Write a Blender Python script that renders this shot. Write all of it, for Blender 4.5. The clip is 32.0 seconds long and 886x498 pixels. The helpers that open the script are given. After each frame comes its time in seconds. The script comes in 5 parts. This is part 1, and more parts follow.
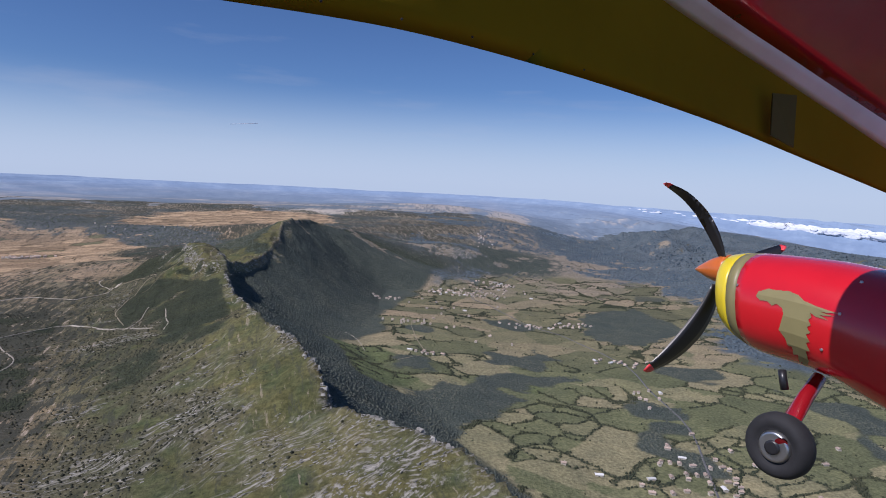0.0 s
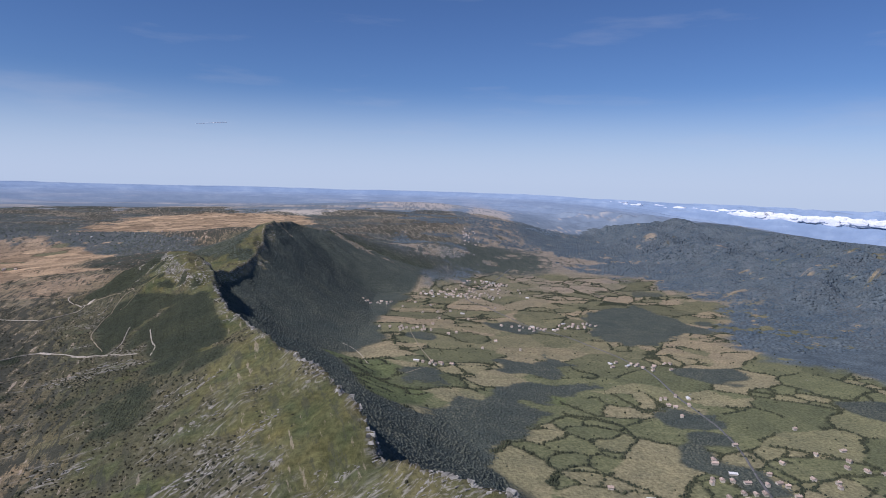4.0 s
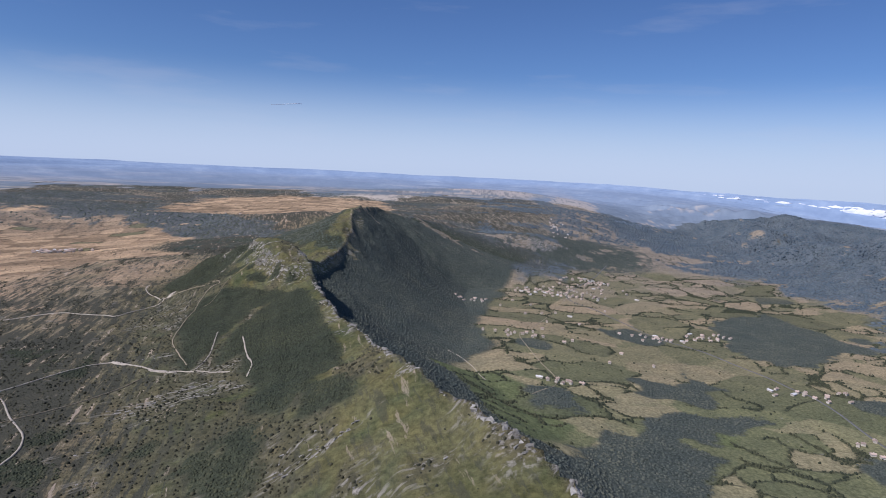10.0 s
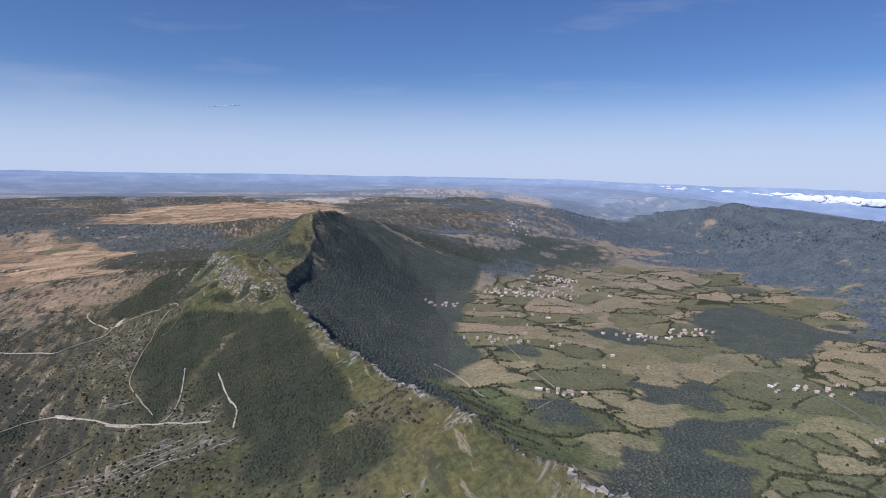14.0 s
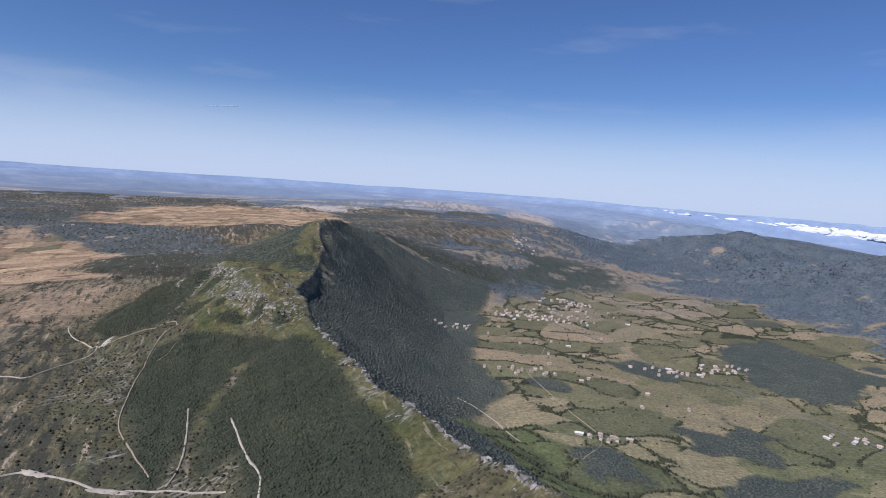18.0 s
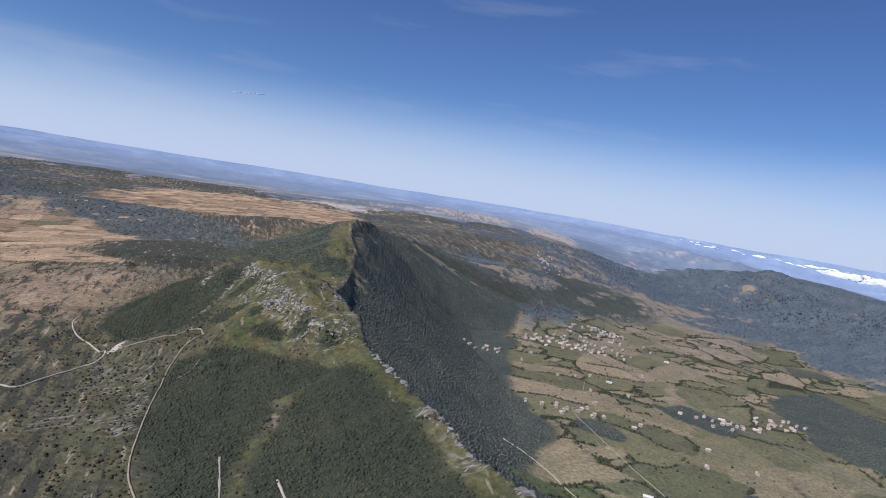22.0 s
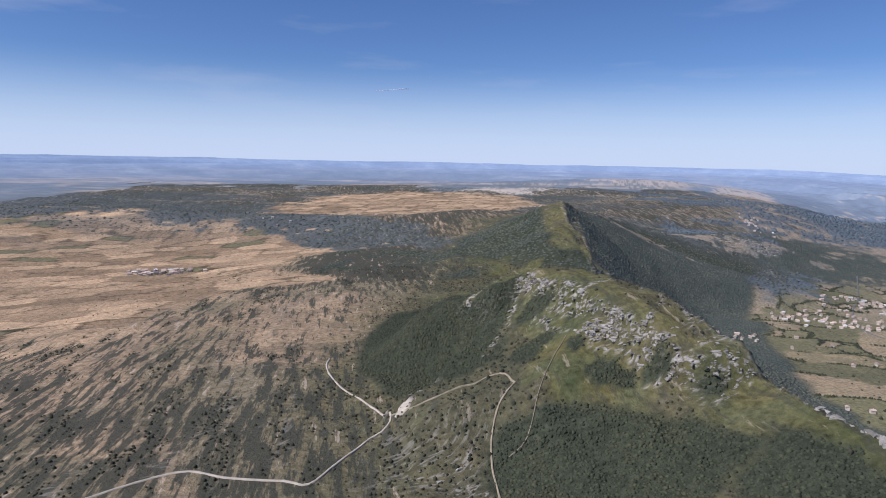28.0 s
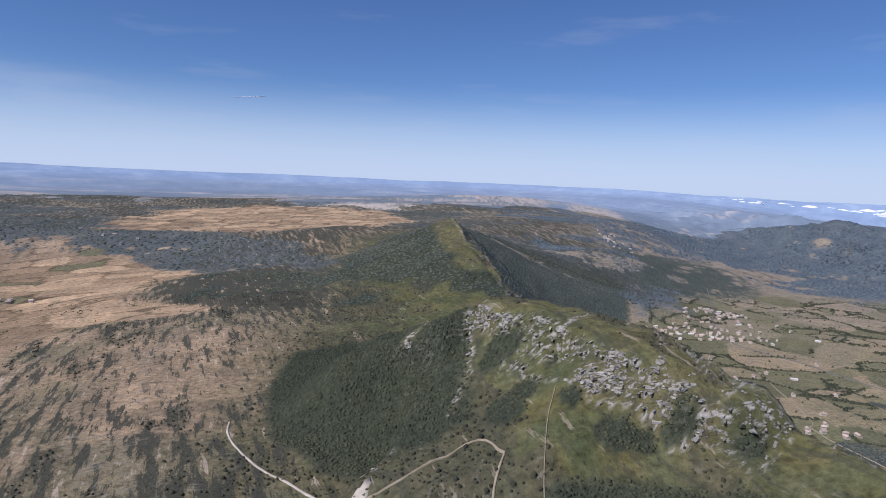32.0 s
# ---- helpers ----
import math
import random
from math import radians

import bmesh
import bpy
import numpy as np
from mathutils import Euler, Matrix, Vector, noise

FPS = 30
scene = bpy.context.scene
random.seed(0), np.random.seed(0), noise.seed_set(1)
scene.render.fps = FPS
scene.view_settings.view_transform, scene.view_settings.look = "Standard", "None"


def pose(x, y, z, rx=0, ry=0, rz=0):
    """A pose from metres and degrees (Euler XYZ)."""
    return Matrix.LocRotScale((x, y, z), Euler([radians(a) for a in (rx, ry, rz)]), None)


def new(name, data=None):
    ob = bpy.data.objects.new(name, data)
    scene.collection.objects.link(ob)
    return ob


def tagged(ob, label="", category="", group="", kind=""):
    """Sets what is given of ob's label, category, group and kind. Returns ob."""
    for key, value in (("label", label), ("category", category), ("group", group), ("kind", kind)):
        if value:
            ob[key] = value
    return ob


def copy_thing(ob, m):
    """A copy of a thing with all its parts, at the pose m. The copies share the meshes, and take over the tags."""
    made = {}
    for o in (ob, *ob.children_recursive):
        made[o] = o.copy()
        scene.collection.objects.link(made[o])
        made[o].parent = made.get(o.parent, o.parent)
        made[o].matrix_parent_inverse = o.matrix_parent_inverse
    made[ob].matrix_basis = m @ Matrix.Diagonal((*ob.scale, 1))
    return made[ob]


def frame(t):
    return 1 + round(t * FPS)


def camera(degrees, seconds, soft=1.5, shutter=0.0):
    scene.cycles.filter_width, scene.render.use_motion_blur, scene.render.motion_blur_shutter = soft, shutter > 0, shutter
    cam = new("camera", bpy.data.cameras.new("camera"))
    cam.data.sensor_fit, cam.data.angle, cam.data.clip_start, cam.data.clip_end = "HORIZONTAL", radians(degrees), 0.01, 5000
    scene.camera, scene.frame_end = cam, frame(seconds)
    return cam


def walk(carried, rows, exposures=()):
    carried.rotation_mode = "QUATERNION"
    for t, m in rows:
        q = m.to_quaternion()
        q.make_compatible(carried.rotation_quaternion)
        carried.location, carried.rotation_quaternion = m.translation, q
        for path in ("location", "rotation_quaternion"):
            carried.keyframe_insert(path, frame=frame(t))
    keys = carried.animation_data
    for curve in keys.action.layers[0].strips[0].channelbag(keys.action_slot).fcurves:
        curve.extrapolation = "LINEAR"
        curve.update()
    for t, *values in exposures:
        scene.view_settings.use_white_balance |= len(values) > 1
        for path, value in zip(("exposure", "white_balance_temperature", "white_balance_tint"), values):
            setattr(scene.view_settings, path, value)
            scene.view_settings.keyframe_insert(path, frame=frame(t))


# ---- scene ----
from mathutils.bvhtree import BVHTree

METRES = 2.5   # metres in one unit of the plan below

# camera: seconds, place, turn
cam = camera(71.0, 32.0, soft=0.95)
ROWS = [
    (0.0, -0.01, 0.68, 158.96, 83.876, -2.742, 0.282),
    (0.5, -3.46, 5.30, 158.83, 83.759, -1.856, -0.262),
    (1.0, -6.89, 9.91, 158.68, 83.887, -1.566, -0.904),
    (1.5, -10.25, 14.51, 158.53, 84.148, -1.540, -1.162),
    (2.0, -13.54, 19.11, 158.36, 84.491, -2.446, -1.276),
    (2.5, -16.77, 23.75, 158.17, 83.500, -2.018, -1.314),
    (4.5, -29.43, 44.28, 157.07, 83.980, -1.817, -3.165),
    (5.0, -32.59, 50.41, 156.69, 85.035, -5.982, -3.657),
    (5.5, -35.76, 57.05, 156.25, 85.001, -7.233, -2.692),
    (6.0, -39.00, 64.07, 155.75, 84.141, -6.027, -0.411),
    (6.5, -42.35, 71.22, 155.19, 83.625, -5.909, 1.150),
    (7.0, -45.84, 78.20, 154.57, 83.139, -4.501, 1.945),
    (7.5, -49.45, 84.84, 153.91, 83.034, -4.497, 2.329),
    (8.0, -53.13, 91.03, 153.24, 82.735, -3.808, 2.505),
    (8.5, -56.83, 96.80, 152.58, 82.938, -4.569, 2.567),
    (9.0, -60.51, 102.21, 151.94, 83.319, -4.643, 2.304),
    (9.5, -64.13, 107.30, 151.36, 84.005, -4.407, 2.730),
    (10.0, -67.67, 112.14, 150.84, 82.452, -2.615, 2.973),
    (10.5, -71.12, 116.76, 150.38, 82.498, -2.730, 2.499),
    (11.0, -74.48, 121.19, 149.99, 83.197, -2.522, 1.174),
    (11.5, -77.72, 125.49, 149.67, 83.740, -1.193, 0.573),
    (12.0, -80.86, 129.71, 149.40, 84.030, -1.502, -0.140),
    (12.5, -83.88, 133.94, 149.18, 83.403, -1.728, -1.070),
    (13.0, -86.80, 138.24, 148.98, 83.468, -1.799, -1.702),
    (13.5, -89.66, 142.67, 148.79, 82.615, -1.103, -2.427),
    (14.0, -92.47, 147.25, 148.59, 82.595, -0.843, -2.524),
    (14.5, -95.28, 152.00, 148.36, 83.055, -2.597, -2.747),
    (16.5, -106.59, 172.33, 147.16, 83.218, -2.474, -3.191),
    (17.0, -109.44, 177.62, 146.79, 83.409, -1.317, -3.514),
    (17.5, -112.29, 182.96, 146.40, 83.738, -2.429, -3.621),
    (18.0, -115.15, 188.34, 145.97, 83.868, -3.680, -3.404),
    (18.5, -118.01, 193.71, 145.51, 84.238, -4.518, -2.656),
    (19.0, -120.87, 199.04, 145.05, 83.057, -3.602, -1.625),
    (19.5, -123.74, 204.26, 144.58, 82.610, -2.089, -1.618),
    (20.0, -126.64, 209.41, 144.12, 82.753, -2.156, -2.285),
    (20.5, -129.57, 214.56, 143.69, 82.766, -3.062, -2.917),
    (21.0, -132.62, 219.83, 143.28, 82.819, -3.278, -3.071),
    (21.5, -135.89, 225.31, 142.89, 83.055, -4.160, -2.648),
    (22.0, -139.54, 230.98, 142.48, 84.512, -8.939, -2.381),
    (22.5, -143.64, 236.74, 142.04, 86.658, -13.381, -0.074),
    (23.0, -148.18, 242.44, 141.55, 87.315, -15.522, 6.428),
    (23.5, -153.05, 247.97, 141.00, 86.404, -11.929, 13.925),
    (24.0, -158.08, 253.34, 140.39, 84.352, -4.272, 18.121),
    (24.5, -163.15, 258.58, 139.74, 82.592, 1.108, 18.951),
    (26.5, -182.65, 278.47, 137.10, 83.273, -0.860, 13.315),
    (27.0, -187.09, 283.04, 136.54, 82.908, -1.920, 12.002),
    (27.5, -191.28, 287.42, 136.05, 82.462, -2.500, 10.888),
    (28.0, -195.23, 291.67, 135.62, 81.761, -0.978, 9.746),
    (28.5, -198.96, 295.83, 135.25, 81.646, 0.269, 9.084),
    (29.0, -202.52, 299.96, 134.95, 80.770, 1.206, 7.336),
    (29.5, -205.94, 304.06, 134.70, 81.001, 0.928, 4.265),
    (30.0, -209.26, 308.13, 134.50, 81.900, -0.473, 1.300),
    (30.5, -212.51, 312.17, 134.34, 82.161, -1.100, -0.671),
    (31.0, -215.73, 316.18, 134.20, 82.560, -2.204, -2.643),
    (31.5, -218.93, 320.15, 134.08, 83.119, -2.075, -3.641),
    (32.0, -222.13, 324.12, 133.96, 83.492, -2.248, -3.753),
]
PATH = [(t, pose(x * METRES, y * METRES, z * METRES, *turn)) for t, x, y, z, *turn in ROWS]
walk(cam, PATH, [(0.0, -0.04, 5950, 22), (6.0, -0.04, 5950, 22), (10.0, 0.04, 5950, 22), (17.0, 0.08, 5950, 22), (21.0, 0.1, 5950, 22), (24.0, -0.08, 5950, 22), (27.0, 0.14, 6000, 22), (30.0, 0.2, 6000, 22), (32.0, 0.1, 5950, 22)])

# ---- sky, sun ----
SUN_AZ, SUN_EL = 234.0, 50.0   # compass degrees from +y, clockwise
world = bpy.data.worlds.new("sky")
scene.world = world
world.use_nodes = True
wt = world.node_tree
wt.nodes.clear()
sky = wt.nodes.new("ShaderNodeTexSky")
sky.sky_type, sky.sun_disc = "NISHITA", False
sky.sun_elevation, sky.sun_rotation = radians(SUN_EL), radians(SUN_AZ)
sky.altitude, sky.air_density, sky.dust_density, sky.ozone_density = 1300, 1.0, 0.15, 3.0
bg = wt.nodes.new("ShaderNodeBackground")
bg.inputs["Strength"].default_value = 0.063
wout = wt.nodes.new("ShaderNodeOutputWorld")
# thin cirrus over the blue
wco = wt.nodes.new("ShaderNodeTexCoord")
wmap = wt.nodes.new("ShaderNodeMapping")
wmap.inputs["Scale"].default_value = (1.6, 2.4, 11.0)
wmap.inputs["Rotation"].default_value = (0.0, radians(6), 0.0)
wn = wt.nodes.new("ShaderNodeTexNoise")
wn.inputs["Scale"].default_value, wn.inputs["Detail"].default_value, wn.inputs["Roughness"].default_value = 1.7, 7, 0.55
wr = wt.nodes.new("ShaderNodeValToRGB")
wr.color_ramp.elements[0].position, wr.color_ramp.elements[0].color = 0.55, (0, 0, 0, 1)
wr.color_ramp.elements[1].position, wr.color_ramp.elements[1].color = 0.80, (0.32, 0.32, 0.32, 1)
wmix = wt.nodes.new("ShaderNodeMix")
wmix.data_type = "RGBA"
wmix.inputs["B"].default_value = (7.0, 7.6, 8.6, 1)
wt.links.new(wco.outputs["Generated"], wmap.inputs["Vector"])
wt.links.new(wmap.outputs["Vector"], wn.inputs["Vector"])
wt.links.new(wn.outputs["Fac"], wr.inputs["Fac"])
wt.links.new(wr.outputs["Color"], wmix.inputs["Factor"])
wair = wt.nodes.new("ShaderNodeMix")
wair.data_type, wair.blend_type = "RGBA", "MULTIPLY"
wair.inputs["Factor"].default_value, wair.inputs["B"].default_value = 1.0, (0.77, 0.99, 1.23, 1)
wt.links.new(sky.outputs["Color"], wair.inputs["A"])
wt.links.new(wair.outputs["Result"], wmix.inputs["A"])
# pale haze low over the horizon
wsep = wt.nodes.new("ShaderNodeSeparateXYZ")
wt.links.new(wco.outputs["Generated"], wsep.inputs["Vector"])
wlow = wt.nodes.new("ShaderNodeValToRGB")
wlow.color_ramp.interpolation = "EASE"
wlow.color_ramp.elements[0].position, wlow.color_ramp.elements[0].color = 0.0, (0.85, 0.85, 0.85, 1)
wlow.color_ramp.elements[1].position, wlow.color_ramp.elements[1].color = 0.15, (0, 0, 0, 1)
wt.links.new(wsep.outputs["Z"], wlow.inputs["Fac"])
whaze = wt.nodes.new("ShaderNodeMix")
whaze.data_type = "RGBA"
whaze.inputs["B"].default_value = (8.2, 9.9, 11.7, 1)
wt.links.new(wlow.outputs["Color"], whaze.inputs["Factor"])
wt.links.new(wmix.outputs["Result"], whaze.inputs["A"])
wt.links.new(whaze.outputs["Result"], bg.inputs["Color"])
wt.links.new(bg.outputs["Background"], wout.inputs["Surface"])

sun = new("sun", bpy.data.lights.new("sun", "SUN"))
sun.data.energy, sun.data.angle, sun.data.color = 4.4, radians(0.6), (1.0, 0.95, 0.87)
az, el = radians(SUN_AZ), radians(SUN_EL)
SUN_DIR = Vector((math.sin(az) * math.cos(el), math.cos(az) * math.cos(el), math.sin(el)))
sun.matrix_world = Matrix.Translation((-300, -300, 900)) @ SUN_DIR.to_track_quat("Z", "Y").to_matrix().to_4x4()


# ---- terrain plan (numpy) ----
def hash2(ix, iy, seed):
    n = (ix.astype(np.int64) * 374761393 + iy.astype(np.int64) * 668265263 + seed * 974711) & 0x7FFFFFFF
    n = ((n ^ (n >> 13)) * 1274126177) & 0x7FFFFFFF
    n = ((n ^ (n >> 16)) * 1103515245) & 0x7FFFFFFF
    return (n >> 7) % 65536 / 65535.0


def vnoise(x, y, seed=0):
    ix, iy = np.floor(x), np.floor(y)
    fx, fy = x - ix, y - iy
    fx, fy = fx * fx * fx * (fx * (fx * 6 - 15) + 10), fy * fy * fy * (fy * (fy * 6 - 15) + 10)
    a, b = hash2(ix, iy, seed), hash2(ix + 1, iy, seed)
    c, d = hash2(ix, iy + 1, seed), hash2(ix + 1, iy + 1, seed)
    return (a + (b - a) * fx) * (1 - fy) + (c + (d - c) * fx) * fy


def fbm(x, y, size, octaves=4, seed=0, rough=0.5):
    """Noise from -1 to 1, its largest lumps about size metres across."""
    out, amp, tot = 0.0, 1.0, 0.0
    x, y = x / size, y / size
    for o in range(octaves):
        out = out + amp * (2 * vnoise(x, y, seed + o * 17) - 1)
        tot += amp
        x, y, amp = x * 2.03 + 13.7, y * 2.03 - 7.3, amp * rough
    return out / tot


def sm(a, b, v):
    t = np.clip((v - a) / (b - a), 0, 1)
    return t * t * (3 - 2 * t)


# the ridge's rim from south to north: x, y, height
RIM = np.array([(150, -420, 70), (105, -150, 80), (60, 40, 84), (30, 118, 87), (8, 159, 88), (-15, 172, 91), (-33, 190, 87), (-38, 201, 93), (-57, 236, 97),
                (-79, 270, 98), (-94, 298, 94), (-99, 318, 87), (-103, 331, 86), (-122, 360, 90), (-149, 421, 91.5), (-156, 437, 92), (-164, 456, 90), (-173, 482, 87), (-178, 520, 83),
                (-172, 575, 80), (-170, 622, 84), (-181, 692, 97), (-184, 718, 106), (-185, 755, 104), (-180, 835, 99), (-158, 900, 86), (-120, 980, 74), (-40, 1120, 50)], float)


def rim_coords(x, y):
    """Distance along and across the rim (right of it positive), and the rim's height there."""
    best = np.full(x.shape, 1e18)
    d, s, h = np.zeros(x.shape), np.zeros(x.shape), np.zeros(x.shape)
    run = 0.0
    for (ax, ay, az_), (bx, by, bz) in zip(RIM[:-1], RIM[1:]):
        ux, uy = bx - ax, by - ay
        ln = math.hypot(ux, uy)
        t = np.clip(((x - ax) * ux + (y - ay) * uy) / ln ** 2, 0, 1)
        px, py = ax + t * ux, ay + t * uy
        q = (x - px) ** 2 + (y - py) ** 2
        side = np.sign(ux * (py - y) - uy * (px - x))
        m = q < best
        best = np.where(m, q, best)
        d, s, h = np.where(m, side * np.sqrt(q), d), np.where(m, run + t * ln, s), np.where(m, az_ + t * (bz - az_), h)
        run += ln
    return d, s, h


def bump(x, y, cx, cy, rx, ry, turn=0.0):
    c, s = math.cos(radians(turn)), math.sin(radians(turn))
    u, v = ((x - cx) * c + (y - cy) * s) / rx, (-(x - cx) * s + (y - cy) * c) / ry
    return np.exp(-(u * u + v * v))


def plateau(x, y):
    z = 71 - 20 * sm(230, 560, -x) * sm(1500, 700, y) + 2.5 * fbm(x, y, 160, 4, 3)
    z = z + 17 * bump(x, y, -540, 895, 300, 60, -4) + 14 * bump(x, y, -900, 880, 300, 90)
    z = z + 11 * bump(x, y, -255, 915, 70, 55) + 8 * bump(x, y, -300, 1500, 500, 120) + 22 * bump(x, y, -40, 1750, 330, 140, 8) + 16 * bump(x, y, -900, 2300, 700, 160, 5)
    far = sm(1500, 2600, np.hypot(x, y))
    return z + far * (9 * np.maximum(0, fbm(x, y, 600, 4, 8)) - 2) + 20 * sm(3900, 4700, np.hypot(x, y)) * (0.55 + 0.6 * fbm(x, y, 1500, 3, 12))


# the wooded range that closes the valley to the east: x, y, height
RANGE = np.array([(760, -900, 56), (730, 400, 60), (685, 1050, 66), (665, 1260, 63), (640, 1560, 73), (620, 1900, 68), (570, 2330, 78), (430, 3000, 78), (260, 4000, 84), (200, 5200, 84)], float)


def valley(x, y):
    z = 14 + 14 * sm(120, -60, x) * sm(900, 420, y) + 22 * sm(900, 1700, y) + 1.5 * fbm(x, y, 120, 4, 5)
    z = z + 34 * bump(x, y, 15, 1035, 85, 48, 25) + 36 * bump(x, y, 0, 1330, 170, 90, 20) + 20 * bump(x, y, 110, 1600, 200, 120)
    best, side, crest = np.full(x.shape, 1e18), np.zeros(x.shape), np.zeros(x.shape)
    for (ax, ay, ah), (bx, by, bh) in zip(RANGE[:-1], RANGE[1:]):
        ux, uy = bx - ax, by - ay
        t = np.clip(((x - ax) * ux + (y - ay) * uy) / (ux * ux + uy * uy), 0, 1)
        q = (x - ax - t * ux) ** 2 + (y - ay - t * uy) ** 2
        sd = np.sign(ux * (ay - y) - uy * (ax - x))
        m = q < best
        best, side, crest = np.where(m, q, best), np.where(m, sd, side), np.where(m, ah + t * (bh - ah), crest)
    q = np.sqrt(best)
    spur = fbm(x, y, 260, 5, 21, 0.5)
    f = np.clip(1 - q / (370 + 90 * spur), 0, 1)
    f = 0.5 * f + 0.5 * f * f
    west = z + np.maximum(0, crest - z) * f * (1 + 0.0 * spur) + (14 * spur + 58 * (0.62 - 1.2 * np.abs(fbm(x, y, 170, 4, 22, 0.5))) - 16) * sm(0.04, 0.35, f) * sm(1.0, 0.8, f)
    east = crest - 75 * sm(0, 900, q) * sm(4200, 2600, y) - 20 * sm(0, 1500, q) - 75 * sm(800, 2000, x) + 10 * spur * sm(0, 200, q)
    east = east + 45 * np.maximum(0, 0.5 - 1.5 * np.abs(fbm(x, y, 560, 5, 23, 0.55))) * sm(300, 1100, q)
    return np.where(side > 0, east, west)


# the bluff's crest, west of the rim: x, y, height
BLUFF = np.array([(-158, 436, 97), (-170, 448, 103), (-187, 476, 103), (-195, 492, 101), (-207, 491, 96), (-223, 494, 89)], float)


def height(x, y, fine=True):
    wx, wy = x + 2.6 * fbm(x, y, 30, 3, 31) + 1.4 * fbm(x, y, 9, 2, 33), y + 2.6 * fbm(x, y, 30, 3, 32)
    d, s, h = rim_coords(wx, wy)
    h = h + 1.8 * fbm(s, s * 0 + 3, 24, 3, 41) + 0.9 * fbm(s, s * 0 + 5, 6, 2, 42) + 1.2
    pl, va = plateau(x, y), valley(x, y)
    peak = bump(x, y, -186, 752, 90, 130)
    a = np.maximum(0, -d)
    dip = 80 + 40 * peak
    f = np.clip(1 - a / dip, 0, 1)
    done = 1 - sm(950, 1120, y)
    left = pl + (h - pl) * (0.35 * f + 0.65 * f * f) * done
    # east of the rim: a rock step, then a long wooded slope
    b = np.maximum(0, d)
    tail = sm(880, 800, y)
    cliff = (7 + 5 * fbm(s, s * 0 + 9, 40, 3, 43)) * (1 - np.exp(-b / 1.6)) * (1 - 0.8 * peak) * tail
    wide = 105 + 40 * peak + 120 * (1 - tail)
    g = np.clip(1 - b / wide, 0, 1)
    g = (0.45 * g + 0.55 * g ** 2.2) * done
    ribs = 2.6 * (1 - np.abs(fbm(s, b * 0.25, 30, 3, 44))) * sm(4, 30, b) * sm(wide, 50, b)
    right = va + np.maximum(0, h - va - cliff) * g + ribs
    across = (140 * (x + 120) - 80 * (y - 980)) / 161.2   # distance from the rim's line, carried on northward
    past = sm(900, 1150, y)
    k = 0.01 + 170 * past + 0.55 * np.maximum(0, y - 1300)
    w = sm(-k, k, d * (1 - past) + across * past)
    z = left * (1 - w) + right * w
    # beyond the rim's north end the valley side blends into the high ground
    north = sm(880, 1350, y) * sm(300, -200, x - 0.10 * y)
    z = z * (1 - north) + (pl + 4) * north
    # the bluff with its rock face, and the gully behind it
    best, top = np.full(x.shape, 1e9), np.zeros(x.shape)
    for (ax, ay, ah), (bx, by, bh) in zip(BLUFF[:-1], BLUFF[1:]):
        ux, uy = bx - ax, by - ay
        t = np.clip(((wx - ax) * ux + (wy - ay) * uy) / (ux * ux + uy * uy), 0, 1)
        q = np.hypot(wx - ax - t * ux, wy - ay - t * uy)
        top, best = np.where(q < best, ah + t * (bh - ah), top), np.minimum(q, best)
    front = sm(-6, 6, 0.80 * (x + 187) + 0.60 * (y - 474))   # 0 on the south-west side
    best = best + 2.0 * fbm(x, y, 12, 3, 46)
    hill = top - np.maximum(0, best - 6) * (0.50 + 0.35 * front) - 6.0 * sm(9, 13, best) * (1 - front) * (0.7 + 0.6 * fbm(x, y, 18, 2, 47))
    z = np.where(d < 4, np.maximum(z, hill), z) - 5 * bump(x, y, -205, 548, 40, 12, 10)
    z = z + 7 * bump(x, y, -194, 652, 18, 34) * sm(0, -8, d)
    z = z + 4 * np.maximum(0, fbm(x, y, 30, 3, 45)) * peak
    if fine:
        z = z + 0.8 * fbm(x, y, 22, 5, 51) + (0.7 * fbm(x, y, 6, 3, 52)) * sm(-120, -10, d) * sm(40, 10, d)
        # rock steps along the strike of the beds
        u = 0.955 * x + 0.29 * y + 5 * fbm(x, y, 60, 3, 61)
        z = z + 1.0 * np.abs(((u / 9.0) % 1.0) - 0.5) * sm(-95, -25, d) * sm(3, -4, d)
    return z
# ---- end of plan ----


def axis(lo, hi, step, far_lo, far_hi, grow):
    mid = list(np.arange(lo, hi, step))
    up, st = [mid[-1] + step], step
    while up[-1] < far_hi:
        st *= grow
        up.append(up[-1] + st)
    dn, st = [lo - step], step
    while dn[-1] > far_lo:
        st *= grow
        dn.append(dn[-1] - st)
    return np.array(dn[::-1] + mid + up)


XS = axis(-560, 330, 2.3, -5200, 5200, 1.028)
YS = axis(140, 900, 2.3, -2500, 5200, 1.026)
# a closer grid where the ridge passes under the eye
XS = np.concatenate([XS[XS < -270], np.arange(-269, -60, 1.25), XS[XS > -60]])
YS = np.concatenate([YS[YS < 280], np.arange(281, 540, 1.25), YS[YS > 540]])
GX, GY = np.meshgrid(XS, YS)
GZ = height(GX, GY)


